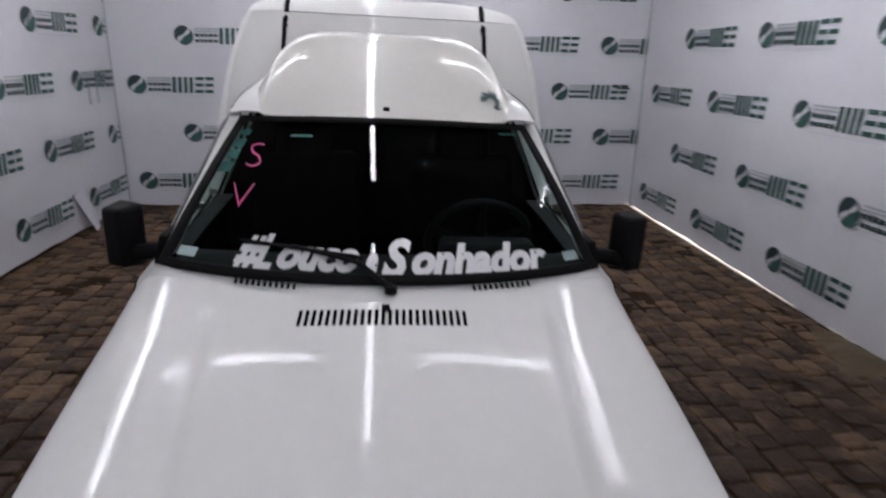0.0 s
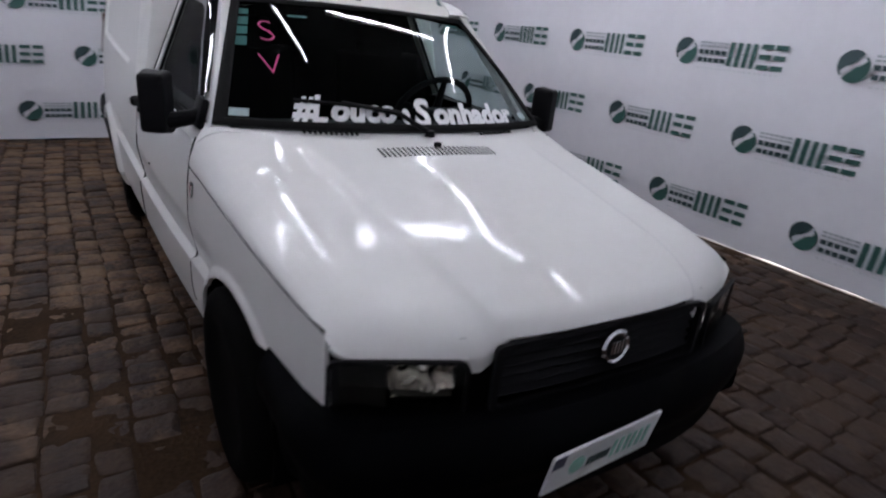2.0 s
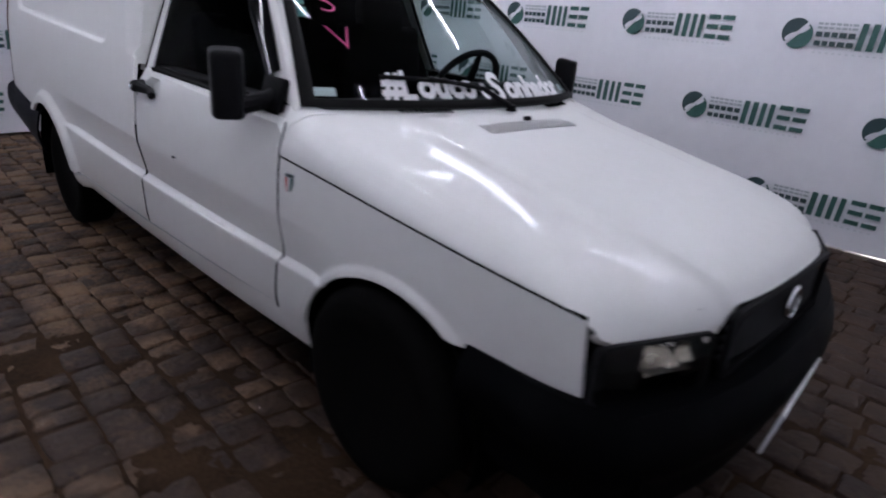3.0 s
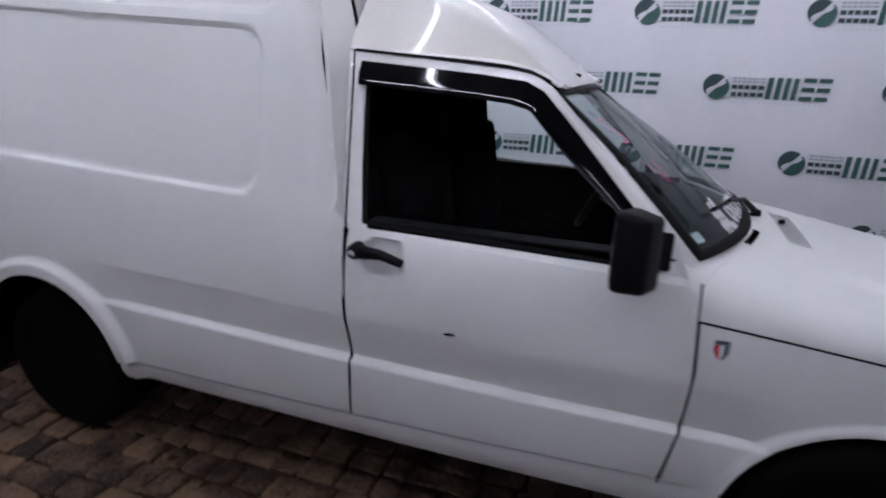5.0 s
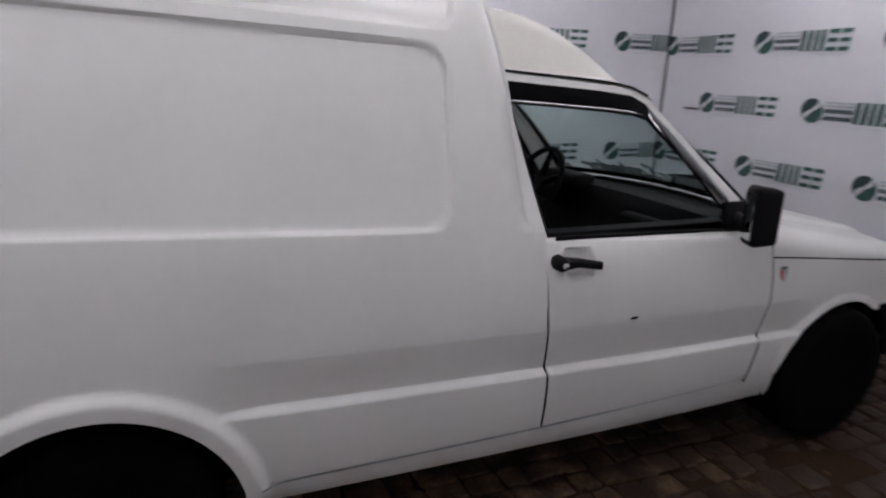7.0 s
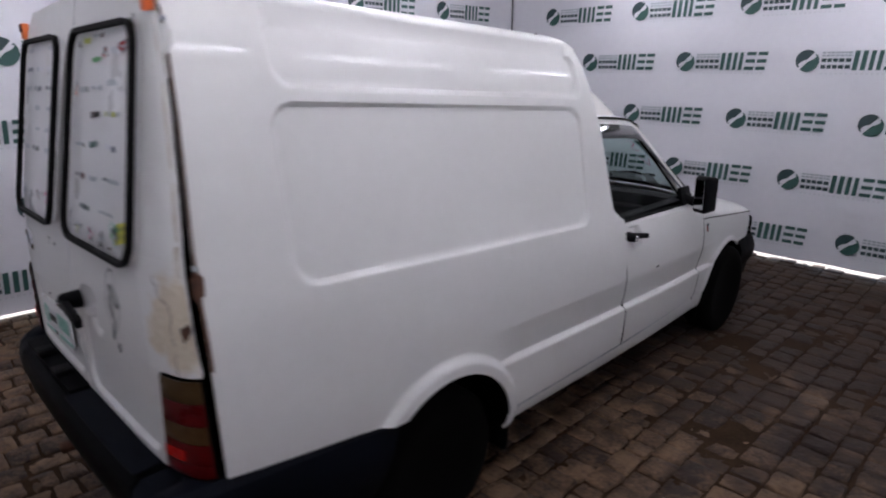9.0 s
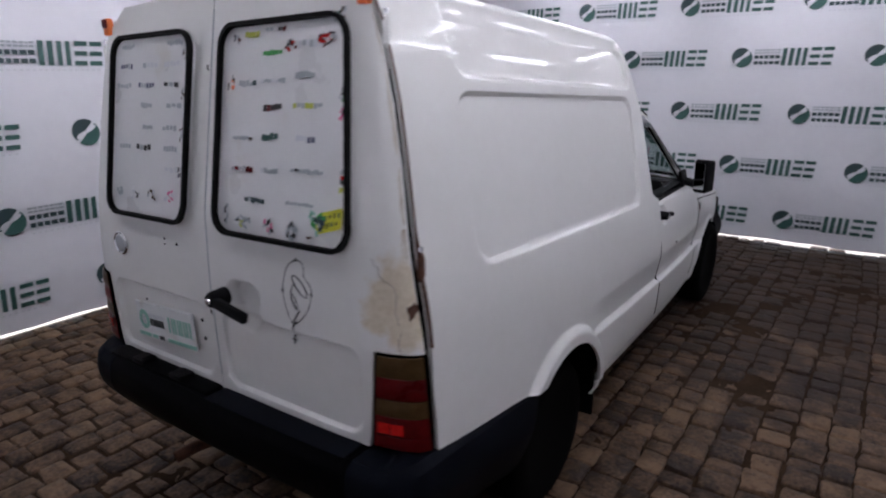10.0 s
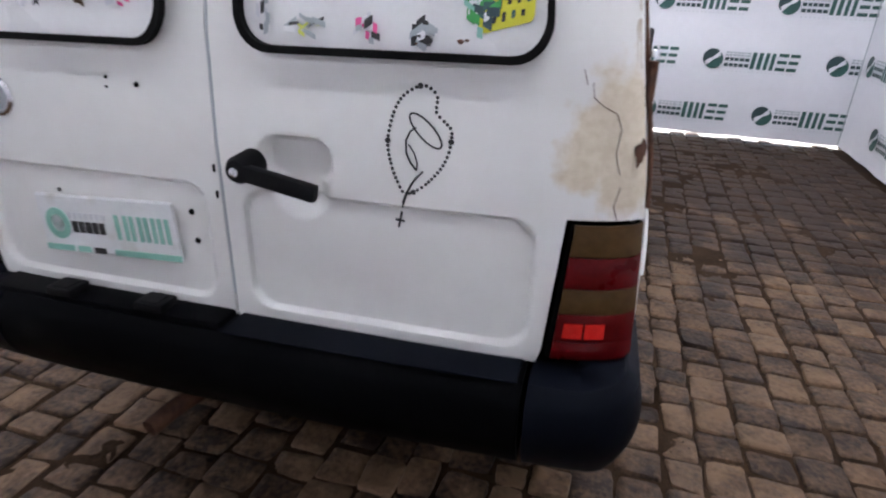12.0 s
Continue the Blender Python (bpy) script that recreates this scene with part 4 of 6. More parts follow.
# dark decal: a fan of short curved slivers
bm = bmesh.new()
rnd = random.Random(9)
for k in range(22):
    a = -0.9 + 3.6 * k / 21
    r0, r1 = 0.014 + 0.006 * rnd.random(), 0.034 + 0.014 * rnd.random()
    left, right = [], []
    for q in range(5):
        r = r0 + (r1 - r0) * q / 4
        w = 0.0032 * math.sin(math.pi * (0.15 + 0.8 * q / 4))
        b = a + 0.35 * q / 4
        cx, cy = 0.378 + r * math.cos(b), 1.742 + r * 1.25 * math.sin(b)
        for side, out in ((-1, left), (1, right)):
            p = on_fairing(cx - side * w * math.sin(b), cy + side * w * math.cos(b))
            out.append(bm.verts.new(p + Vector((0.0008, -0.0010, 0.0016))))
    for q in range(4):
        bm.faces.new((left[q], right[q], right[q + 1], left[q + 1]))
part("roof_decal", bm, DEEP, cab_roof, "small dark decal of curved slivers")

# ---- box front, roof, dark blocks inside and below ----
def roof_z(x, y):
    xe = width(y) + tuck_box(1.735)
    return 1.735 + RISE * (y - 2.5) + 0.068 * max(0.0, 1 - (abs(x) / xe) ** 3.4) ** 0.5


def box_front(u, v):
    z = 0.955 + (1.72 - 0.955) * v
    y = front_edge(z)
    x = (2 * u - 1) * (box_side(y, z) + 0.001)
    return Vector((x, y - 0.004 + 0.004 * abs(2 * u - 1), z))


part("box_front", grid(24, 24, box_front, 0.01, True), PAINT, van)


def roof(u, v):
    t = math.sin((2 * u - 1) * math.pi / 2)
    end = 4.148
    y = front_edge(1.74) + 0.006 + (end - front_edge(1.74) - 0.006) * v
    x = t * (width(y) + tuck_box(1.735))
    z = roof_z(x, y)
    d = (y - front_edge(1.74)) / 0.10
    if d < 1:
        z -= (z - 1.718) * (1 - d) ** 2.2
    k = (end - y) / 0.08
    if k < 1:
        z -= 0.05 * (1 - k) ** 2
    return Vector((x, y, z))


VR = [0, 0.004, 0.010, 0.018, 0.028, 0.04, 0.055] + [0.07 + 0.89 * k / 30 for k in range(31)] + [0.97, 0.98, 0.99, 1.0]
bm = bmesh.new()
rows = [[bm.verts.new(roof(k / 56, v)) for k in range(57)] for v in VR]
for a, b in zip(rows, rows[1:]):
    for i in range(56):
        bm.faces.new((a[i], a[i + 1], b[i + 1], b[i]))
part("box_roof", bm, PAINT, van)
for s in (-1, 1):
    pts = [Vector((s * (0.452 - 0.05 * (z - 1.46)), front_edge(z) - 0.008, z)) for z in (1.43, 1.5, 1.6, 1.70)]
    pts += [Vector((s * 0.436, y, roof_z(0.436, y) - (roof_z(0.436, y) - 1.718) * max(0, 1 - (y - front_edge(1.74)) / 0.10) ** 2.2 + 0.004)) for y in (2.375, 2.39, 2.41, 2.44, 2.48)]
    part("roof_strap", tube(pts, 0.011, 8), RUBBER, van, "black rubber strip over the box front")

# Black blocks added inside and under the body so gaps and underside stay dark.
part("underside_block", block((-0.58, 0.22, 0.23), (0.58, 3.55, 0.40), 0.04, 2), DARK, van)
part("sill_shade_block", block((-0.67, 1.22, 0.195), (0.67, 2.95, 0.36), 0.04, 2), DARK, van)
part("cab_dark_block", block((-0.72, 1.18, 0.38), (0.72, 2.9, 0.44)), DARK, van)
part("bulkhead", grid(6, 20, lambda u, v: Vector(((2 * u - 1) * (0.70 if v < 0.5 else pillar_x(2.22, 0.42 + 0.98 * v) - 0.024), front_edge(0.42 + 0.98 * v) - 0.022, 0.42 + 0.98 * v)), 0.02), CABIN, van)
part("bonnet_dark_block", block((-0.66, 0.26, 0.40), (0.66, 1.02, 0.66)), DARK, van)
part("cowl_dark_block", block((-0.62, 1.04, 0.40), (0.62, 1.12, 0.80)), DARK, van)
part("box_dark_block", block((-0.66, 2.30, 0.42), (0.66, 4.10, 0.68)), DARK, van)
part("box_dark_block", block((-0.56, 2.44, 0.70), (0.56, 4.02, 1.62)), DARK, van)
# ---- front: grille, headlamps, bumper ----
def fascia(x, z, out=0.0):
    return Vector((x, nose(x) - out, z))


part("grille_back", grid(30, 4, lambda u, v: fascia(-0.405 + 0.81 * u, 0.500 + 0.185 * v, -0.030), 0.004, False), DARK, van)
grille = part("grille", ring_strip(rounded(-0.345, 0.516, 0.345, 0.682, 0.02, 5), rounded(-0.328, 0.532, 0.328, 0.670, 0.015, 5), lambda x, z: fascia(x, z, 0.004), 0.014, True), PLASTIC, van, "black plastic slatted grille")
for k in range(5):
    z = 0.548 + 0.025 * k
    part("grille_slat", grid(24, 3, lambda u, v: fascia(-0.33 + 0.66 * u, z + 0.014 * v, 0.0 - 0.014 * v), 0.004, False), PLASTIC, grille)
emblem = part("front_emblem", lathe([(0.001, 0), (0.042, 0), (0.046, 0.006), (0.040, 0.012), (0.036, 0.008), (0.001, 0.008)], 32, lambda r, a, h: Vector((r * math.cos(a), 0.082 - h, 0.622 + r * math.sin(a)))), CHROME, van, "round chrome-rimmed emblem")
part("emblem_field", lathe([(0.001, 0), (0.033, 0), (0.031, 0.002), (0.001, 0.003)], 28, lambda r, a, h: Vector((r * math.cos(a), 0.0738 - h, 0.622 + r * math.sin(a)))), DASH, emblem)
for k in range(4):
    part("emblem_bar", block((-0.020 + 0.0112 * k, 0.0685, 0.605), (-0.0145 + 0.0112 * k, 0.0712, 0.639), 0.001, 1), CHROME, emblem)

for s in (-1, 1):
    lamp = part("headlamp", grid(16, 8, lambda u, v: fascia(s * (0.402 + 0.236 * u), 0.520 + 0.140 * v, -0.060), 0.004, s < 0), DARK, van, "clear-lens headlamp in a black bowl")
    part("headlamp_lens", grid(24, 10, lambda u, v: fascia(s * (0.402 + 0.252 * u), 0.518 + 0.132 * v, 0.004 + 0.014 * math.sin(math.pi * v)), 0.0, s < 0), LENS, lamp)
    part("headlamp_rim", ring_strip(rounded(0.398, 0.512, 0.672, 0.654, 0.022, 4), rounded(0.405, 0.520, 0.665, 0.647, 0.018, 4), lambda x, z: fascia(s * x, z, 0.004), 0.012, s > 0), PLASTIC, lamp)
    def bowl(x, z, back):
        return Vector((s * x, nose(x) + back, z))
    for x0, x1, z0, z1, deep in ((0.418, 0.462, 0.566, 0.630, 0.030), (0.464, 0.546, 0.560, 0.640, 0.052)):
        def dish(u, v):
            a, b = 2 * u - 1, 2 * v - 1
            z = z0 + (z1 - z0) * v * (0.86 + 0.14 * u) + 0.012 * (1 - u)
            return bowl(x0 + (x1 - x0) * u, z, 0.010 + deep * max(0.0, 1 - 0.55 * a * a - 0.75 * b * b))
        part("reflector", grid(14, 14, dish, 0.002, s < 0), SATIN, lamp, "bright metallised reflector")
    part("reflector_rib", grid(10, 3, lambda u, v: bowl(0.420 + 0.125 * u, 0.556 + 0.010 * v + 0.010 * u, 0.010 + 0.010 * v), 0.002, s < 0), STEEL, lamp)
    part("indicator", grid(10, 8, lambda u, v: bowl(0.556 + 0.100 * u, 0.530 + 0.112 * v, 0.014 + 0.016 * math.sin(math.pi * u)), 0.002, s < 0), DASH, lamp, "smoked side lamp field")
    part("bulb", lathe([(0.001, 0), (0.011, 0), (0.011, 0.022), (0.001, 0.028)], 12, lambda r, a, h: Vector((s * 0.482 + r * math.cos(a), nose(0.482) + 0.040 - h, 0.622 + r * math.sin(a)))), CHROME, lamp)


def bumper_line(t):
    """Plan of the front bumper: t runs -1..1 from wheel to wheel; gives x and y."""
    e = abs(t)
    if e < 0.70:
        x = 0.64 * e / 0.70
        y = 0.045 + 0.125 * (x / 0.68) ** 2.8
    else:
        k = (e - 0.70) / 0.30
        a = k * math.pi / 2
        x = 0.64 + 0.058 * math.sin(min(k * 1.6, 1) * math.pi / 2)
        y = 0.045 + 0.125 * (0.64 / 0.68) ** 2.8 + 0.375 * k ** 1.3
    return math.copysign(x, t), y


def front_bumper(u, v):
    t = 2 * u - 1
    x, y = bumper_line(t)
    e = abs(t)
    top = 0.514 + 0.010 * step01((e - 0.85) / 0.15)
    bot = 0.255 + 0.045 * step01((e - 0.8) / 0.2)
    n = Vector((x, y - 0.6, 0)).normalized()
    if v < 0.12:
        return Vector((x, y, top - 0.004)) - n * 0.10 * (1 - v / 0.12)
    v = (v - 0.12) / 0.88
    z = top + (bot - top) * v
    bulge = 0.028 * math.sin(math.pi * min(v * 1.5, 1)) - 0.05 * max(0, v - 0.55) * (1 if e < 0.9 else 0.3)
    return Vector((x, y, z)) + n * bulge


part("front_bumper", grid(80, 16, front_bumper, 0.012), BUMPER, van, "black plastic front bumper")
part("bumper_shelf", grid(40, 2, lambda u, v: Vector((-0.68 + 1.36 * u, nose(-0.68 + 1.36 * u) - 0.03 + 0.06 * v, 0.506)), 0.006), BUMPER, van)
PLATE_AT = pose(-0.058, 0.0, 0.392, 11, 0, 4)
plate = part("number_plate", block((-0.19, -0.004, -0.062), (0.19, 0.004, 0.062), 0.003, 1, PLATE_AT), PLATE, van, "white show plate with pale green printed bars")
part("plate_corner", block((-0.186, -0.0055, 0.022), (-0.150, -0.003, 0.058), 0, 1, PLATE_AT), BLUE, plate)
part("plate_disc", lathe([(0.001, 0.0), (0.026, 0.0), (0.026, 0.0015), (0.001, 0.0015)], 20, lambda r, a, h: PLATE_AT @ Vector((-0.100 + r * math.cos(a), -0.0042 - h, 0.004 + r * math.sin(a)))), MINT, plate)
for k in range(5):
    part("plate_bar", block((-0.062 + 0.016 * k, -0.0055, -0.016), (-0.050 + 0.016 * k, -0.003, 0.010), 0, 1, PLATE_AT), DEEP, plate)
for k in range(6):
    part("plate_bar", block((0.024 + 0.024 * k, -0.0055, -0.026), (0.036 + 0.024 * k, -0.003, 0.030), 0, 1, PLATE_AT), MINT, plate)
for x in (-0.55, 0.55):
    part("bumper_grille", block((x - 0.08, 0.105, 0.33), (x + 0.08, 0.135, 0.40), 0.01), DARK, van)

# ---- mirrors ----
for s in (-1, 1):
    cx, cy, cz = 0.818 + 0.005 * s, 1.420, 0.984
    bm = block((-0.048, -0.052, -0.098), (0.048, 0.040, 0.105), 0.022, 4)
    for v in bm.verts:
        if v.co.y < 0:
            v.co.x *= 0.86
            v.co.z = v.co.z * 0.93
        v.co.x += 0.10 * v.co.z * 0.15
    bmesh.ops.transform(bm, matrix=Matrix.Translation((s * cx, cy, cz)) @ Matrix.Diagonal((s, 1, 1, 1)) @ pose(0, 0, 0, 0, 0, 27), verts=bm.verts[:])
    if s < 0:
        bmesh.ops.reverse_faces(bm, faces=bm.faces[:])
    mir = part("door_mirror", bm, PLASTIC, van, "black plastic door mirror")
    gb = block((-0.036, 0.034, -0.076), (0.036, 0.0412, 0.084), 0.001, 1)
    bmesh.ops.transform(gb, matrix=Matrix.Translation((s * cx, cy, cz)) @ Matrix.Diagonal((s, 1, 1, 1)) @ pose(0, 0, 0, 0, 0, 27), verts=gb.verts[:])
    bmesh.ops.recalc_face_normals(gb, faces=gb.faces[:])
    part("mirror_glass", gb, MIRROR, mir)
    part("mirror_arm", tube([(s * cx, 1.410, 0.928), (s * (cx - 0.05), 1.402, 0.934), (s * 0.710, 1.395, 0.945), (s * 0.66, 1.39, 0.952)], [0.036, 0.028, 0.026, 0.04], 10), PLASTIC, mir)
    part("mirror_base", block((-0.012, -0.055, -0.045), (0.012, 0.06, 0.055), 0.01, 2, Matrix.Translation((s * (pillar_x(1.385, 0.95) + 0.010), 1.385, 0.958)) @ pose(0, 0, 0, 0, s * -14, 0)), PLASTIC, mir)

# ---- wheels ----
def wheel(y, s):
    root = new("wheel")
    root.parent = van
    root.matrix_basis = LEAN.inverted() @ pose(s * (0.672 if y == FRONT_HUB else 0.70), y, 0.287) @ Matrix.Diagonal((s, 1, 1, 1))
    tp = [(0.172, -0.075), (0.20, -0.088), (0.245, -0.090), (0.272, -0.080), (0.286, -0.060), (0.287, -0.03), (0.287, 0.03), (0.286, 0.060), (0.272, 0.080), (0.245, 0.090), (0.20, 0.088), (0.172, 0.075)]
    part("tyre", lathe(tp, 56, lambda r, a, h: Vector((h, r * math.cos(a), r * math.sin(a)))), TYRE, root, "worn black tyre")
    rp = [(0.172, -0.06), (0.172, 0.070), (0.160, 0.072), (0.150, 0.050), (0.130, 0.040), (0.085, 0.055), (0.060, 0.058), (0.040, 0.050), (0.001, 0.048)]
    part("rim", lathe(rp, 40, lambda r, a, h: Vector((h, r * math.cos(a), r * math.sin(a)))), STEEL, root, "dark steel rim")
    for k in range(4):
        a = k * math.pi / 2 + 0.4
        part("wheel_bolt", lathe([(0.001, 0), (0.010, 0), (0.009, 0.012), (0.001, 0.013)], 8, lambda r, b, h: Vector((0.050 + h, 0.05 * math.cos(a) + r * math.cos(b), 0.05 * math.sin(a) + r * math.sin(b)))), CHROME, root)


for yy in (FRONT_HUB, REAR_HUB):
    for s in (-1, 1):
        wheel(yy, s)

# ---- cabin ----
for s in (-1, 1):
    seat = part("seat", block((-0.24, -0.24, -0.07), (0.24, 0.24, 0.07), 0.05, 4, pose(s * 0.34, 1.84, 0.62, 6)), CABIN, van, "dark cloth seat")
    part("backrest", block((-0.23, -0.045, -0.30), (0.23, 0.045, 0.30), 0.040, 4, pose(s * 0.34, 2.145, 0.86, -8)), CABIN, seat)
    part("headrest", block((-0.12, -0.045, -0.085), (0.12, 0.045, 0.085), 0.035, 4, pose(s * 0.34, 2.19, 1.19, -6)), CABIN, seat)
dash = part("dashboard", grid(30, 12, lambda u, v: Vector((-0.63 + 1.26 * u, 1.12 + 0.36 * v + 0.16 * (abs(2 * u - 1) ** 2.2) * (1 - v), (0.925 + 0.02 * math.sin(v * 3.0)) if v < 0.8 else 0.925 - 0.30 * (v - 0.8) / 0.2)), 0.01), DASH, van, "black moulded dashboard")
part("instrument_hood", block((0.18, 1.36, 0.91), (0.50, 1.48, 0.985), 0.03, 4), DASH, dash)
part("parcel_box", block((-0.56, 1.40, 0.66), (-0.14, 1.47, 0.88), 0.03, 3), DASH, dash)
wheel_t = pose(0.34, 1.60, 0.93, -62)
pts = [wheel_t @ Vector((0.185 * math.cos(k * math.tau / 36), 0.185 * math.sin(k * math.tau / 36), 0)) for k in range(37)]
steer = part("steering_wheel", tube(pts, 0.014, 8, False), PLASTIC, van, "black steering wheel")
for a in (-0.35, math.pi + 0.35, -math.pi / 2):
    part("spoke", tube([wheel_t @ Vector((0, 0, -0.02)), wheel_t @ Vector((0.18 * math.cos(a), 0.18 * math.sin(a), 0))], [0.022, 0.012], 8), PLASTIC, steer)
part("steering_column", tube([wheel_t @ Vector((0, 0, 0)), wheel_t @ Vector((0, 0, -0.22))], [0.05, 0.045], 12), PLASTIC, steer)
for s in (-1, 1):
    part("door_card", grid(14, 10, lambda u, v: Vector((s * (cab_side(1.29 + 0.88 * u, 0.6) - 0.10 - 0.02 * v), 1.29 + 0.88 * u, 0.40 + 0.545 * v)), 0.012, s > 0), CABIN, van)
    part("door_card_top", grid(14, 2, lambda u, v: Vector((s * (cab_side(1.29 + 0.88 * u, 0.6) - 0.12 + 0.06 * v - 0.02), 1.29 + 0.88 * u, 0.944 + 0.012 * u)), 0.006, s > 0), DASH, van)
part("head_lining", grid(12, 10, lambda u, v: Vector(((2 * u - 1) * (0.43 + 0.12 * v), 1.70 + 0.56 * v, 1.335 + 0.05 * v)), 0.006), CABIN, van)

# small enamel shield on each wing
for s in (-1, 1):
    def shield(u, v, lift):
        w = 0.018 * (1 - 0.75 * max(0, 0.45 - v) ** 1.2 / 0.4)
        y, z = 1.188 + (2 * u - 1) * w * -s, 0.724 + 0.052 * v
        return Vector((s * (cab_side(y, z) + lift), y, z))
    sh = part("wing_badge", grid(9, 10, lambda u, v: shield(u, v, 0.0025), 0.002, s < 0), CHROME, van, "small shield badge in green, white and red")
    for k, m in enumerate((GREEN, WHITE_VINYL, BRIGHT_RED)):
        part("badge_stripe", grid(3, 8, lambda u, v: shield(0.06 + 0.88 * (k + u) / 3, 0.04 + 0.72 * v, 0.0042), 0.0008, s < 0), m, sh)
    part("badge_head", grid(3, 2, lambda u, v: shield(0.06 + 0.88 * u, 0.80 + 0.16 * v, 0.0042), 0.0008, s < 0), DEEP, sh)

# ---- rear ----
def rear_y(z):
    return 4.287 - 0.20 * max(0.0, z - 1.20) ** 1.02


low_rear = spline((0.60, 0.75, 0.96, 1.10, 1.20, 1.85), (0.038, 0.042, 0.046, 0.032, 0.024, 0.016))


def tail(x, z, out=0.0):
    """The rear skin, wrapped round to the side edges."""
    z -= low_rear(z)
    zc = z - RISE * (4.19 - 2.5) * step01((z - 0.75) / 0.3)
    xs = width(4.19) + tuck_box(min(zc, 1.735)) - (0.0 if zc < 1.70 else (zc - 1.70) * 0.9)
    e = min(abs(x) / xs, 1.0)
    ye = rear_edge(z) + 0.004
    y = ye + (rear_y(z) - ye) * max(0.0, 1 - e ** 7) ** 0.5
    upper = step01((z - 0.97) / 0.25) * step01((xs - abs(x)) / 0.10)
    y -= 0.012 * upper
    d = rr_dist(abs(x), z, 0.045, 0.660, 0.612, 0.912, 0.05)
    y -= 0.013 * step01(0.5 - d / 0.010)
    if x < 0:
        h = rr_dist(x, z, -0.232, 0.935, -0.092, 1.018, 0.04)
        scoop = math.hypot((x + 0.165) / 0.050, (z - 0.930) / 0.054) - 1
        y -= 0.030 * max(step01(0.5 - h / 0.018), step01(0.5 - scoop / 0.75))
    return Vector((x * min(1.0, xs / max(abs(x), 1e-6)) if abs(x) > xs else x, y + out, z))


def tail_side_x(z):
    zc = z - RISE * (4.19 - 2.5) * step01((z - 0.75) / 0.3)
    return width(4.19) + tuck_box(min(zc, 1.735)) - (0.0 if zc < 1.70 else (zc - 1.70) * 0.9)


RD = {}
WIN = {-1: (0.082, 1.198, 0.614, 1.765), 1: (0.074, 1.198, 0.532, 1.765)}
for s in (-1, 1):
    zs = (0.97, 1.1, 1.25, 1.4, 1.55, 1.7, 1.78, 1.83)
    outline = [(s * 0.004, 0.665), (s * 0.632, 0.672), (s * 0.640, 0.70), (s * 0.662, 0.965)] + [(s * (tail_side_x(z) - 0.001), z) for z in zs] + [(s * 0.50, 1.868), (s * 0.25, 1.878), (s * 0.004, 1.880)]
    xc = lines(-0.8, 0, 0.006) if s < 0 else lines(0, 0.8, 0.009)
    RD[s] = part("rear_door", shaped(flat(outline, xc, sorted(lines(0.66, 1.20, 0.0045) + lines(1.20, 1.885, 0.02))), tail, 0.014, s > 0), PAINT, van, "white rear door with a film-covered window")
    taper = lambda a, b: (s * a * (1 - (0.085 if s < 0 else 0.0) * (b - 1.2) / 0.57), b)
    win = [taper(a, b) for a, b in rounded(*WIN[s], 0.06, 7)]
    win_in = [taper(a, b) for a, b in rounded(*(WIN[s][0] + 0.007, WIN[s][1] + 0.007, WIN[s][2] - 0.007, WIN[s][3] - 0.007), 0.055, 7)]
    win_mid = [taper(a, b) for a, b in rounded(*(WIN[s][0] - 0.005, WIN[s][1] - 0.005, WIN[s][2] + 0.005, WIN[s][3] + 0.005), 0.064, 7)]
    pane = part("rear_window", shaped(flat(win, lines(-0.62, -0.05, 0.05) if s < 0 else lines(0.05, 0.62, 0.05), lines(1.18, 1.77, 0.05)), lambda x, z: tail(x, z, 0.010), 0.004, s > 0), FILM, RD[s], "white film with small coloured stickers")
    part("window_gasket", ring_strip(win_mid, win_in, lambda x, z: tail(x, z, 0.017), 0.016, s < 0), RUBBER, RD[s], "black rubber window gasket")
    # stickers
    rnd = random.Random(11 + s)
    tints = [DEEP, GREY, GREY, PALE, INK, PALE, GREY, GREY, BLUE, GREY]

    def sticker(x0, z0, w, h, m, lean=0.0, lift=0.0155):
        bm = flat([(a, b + lean * (a - x0)) for a, b in rounded(x0 - w / 2, z0 - h / 2, x0 + w / 2, z0 + h / 2, min(w, h) * 0.14, 2)])
        part("sticker", shaped(bm, lambda x, z: tail(x, z, lift), 0.0, False), m, RD[s])
    def cluster(x0, z0, w, h, mats, n):
        for k in range(n):
            a, q = rnd.random() * math.tau, math.sqrt(rnd.random())
            sticker(x0 + w / 2 * q * math.cos(a), z0 + h / 2 * q * math.sin(a), w * rnd.uniform(0.16, 0.42), h * rnd.uniform(0.14, 0.36), mats[k % len(mats)], rnd.uniform(-0.7, 0.7), 0.0155 + 0.00025 * k)
    if s > 0:
        for r in range(7):
            z = 1.735 - 0.063 * r - (0.006 if r > 3 else 0)
            for c in range(3):
                x = s * (0.17 + 0.145 * c) + rnd.uniform(-0.015, 0.015)
                if rnd.random() < 0.16:
                    continue
                w = rnd.uniform(0.06, 0.10)
                m = tints[rnd.randrange(len(tints))]
                n = rnd.randint(3, 6)
                for k in range(n):
                    sticker(x - w / 2 + w * (k + 0.5) / n, z + rnd.uniform(-0.002, 0.002), w / n * 0.8, rnd.uniform(0.010, 0.018), m if rnd.random() < 0.8 else GREY, 0.08)
        for c in range(4):
            x, z = s * (0.165 + 0.105 * c), 1.268
            m = (PINK, AMBER, INK, GREY)[c]
            cluster(x, z, 0.050, 0.036, (m, GREY, WHITE_VINYL, m, PALE), 11)
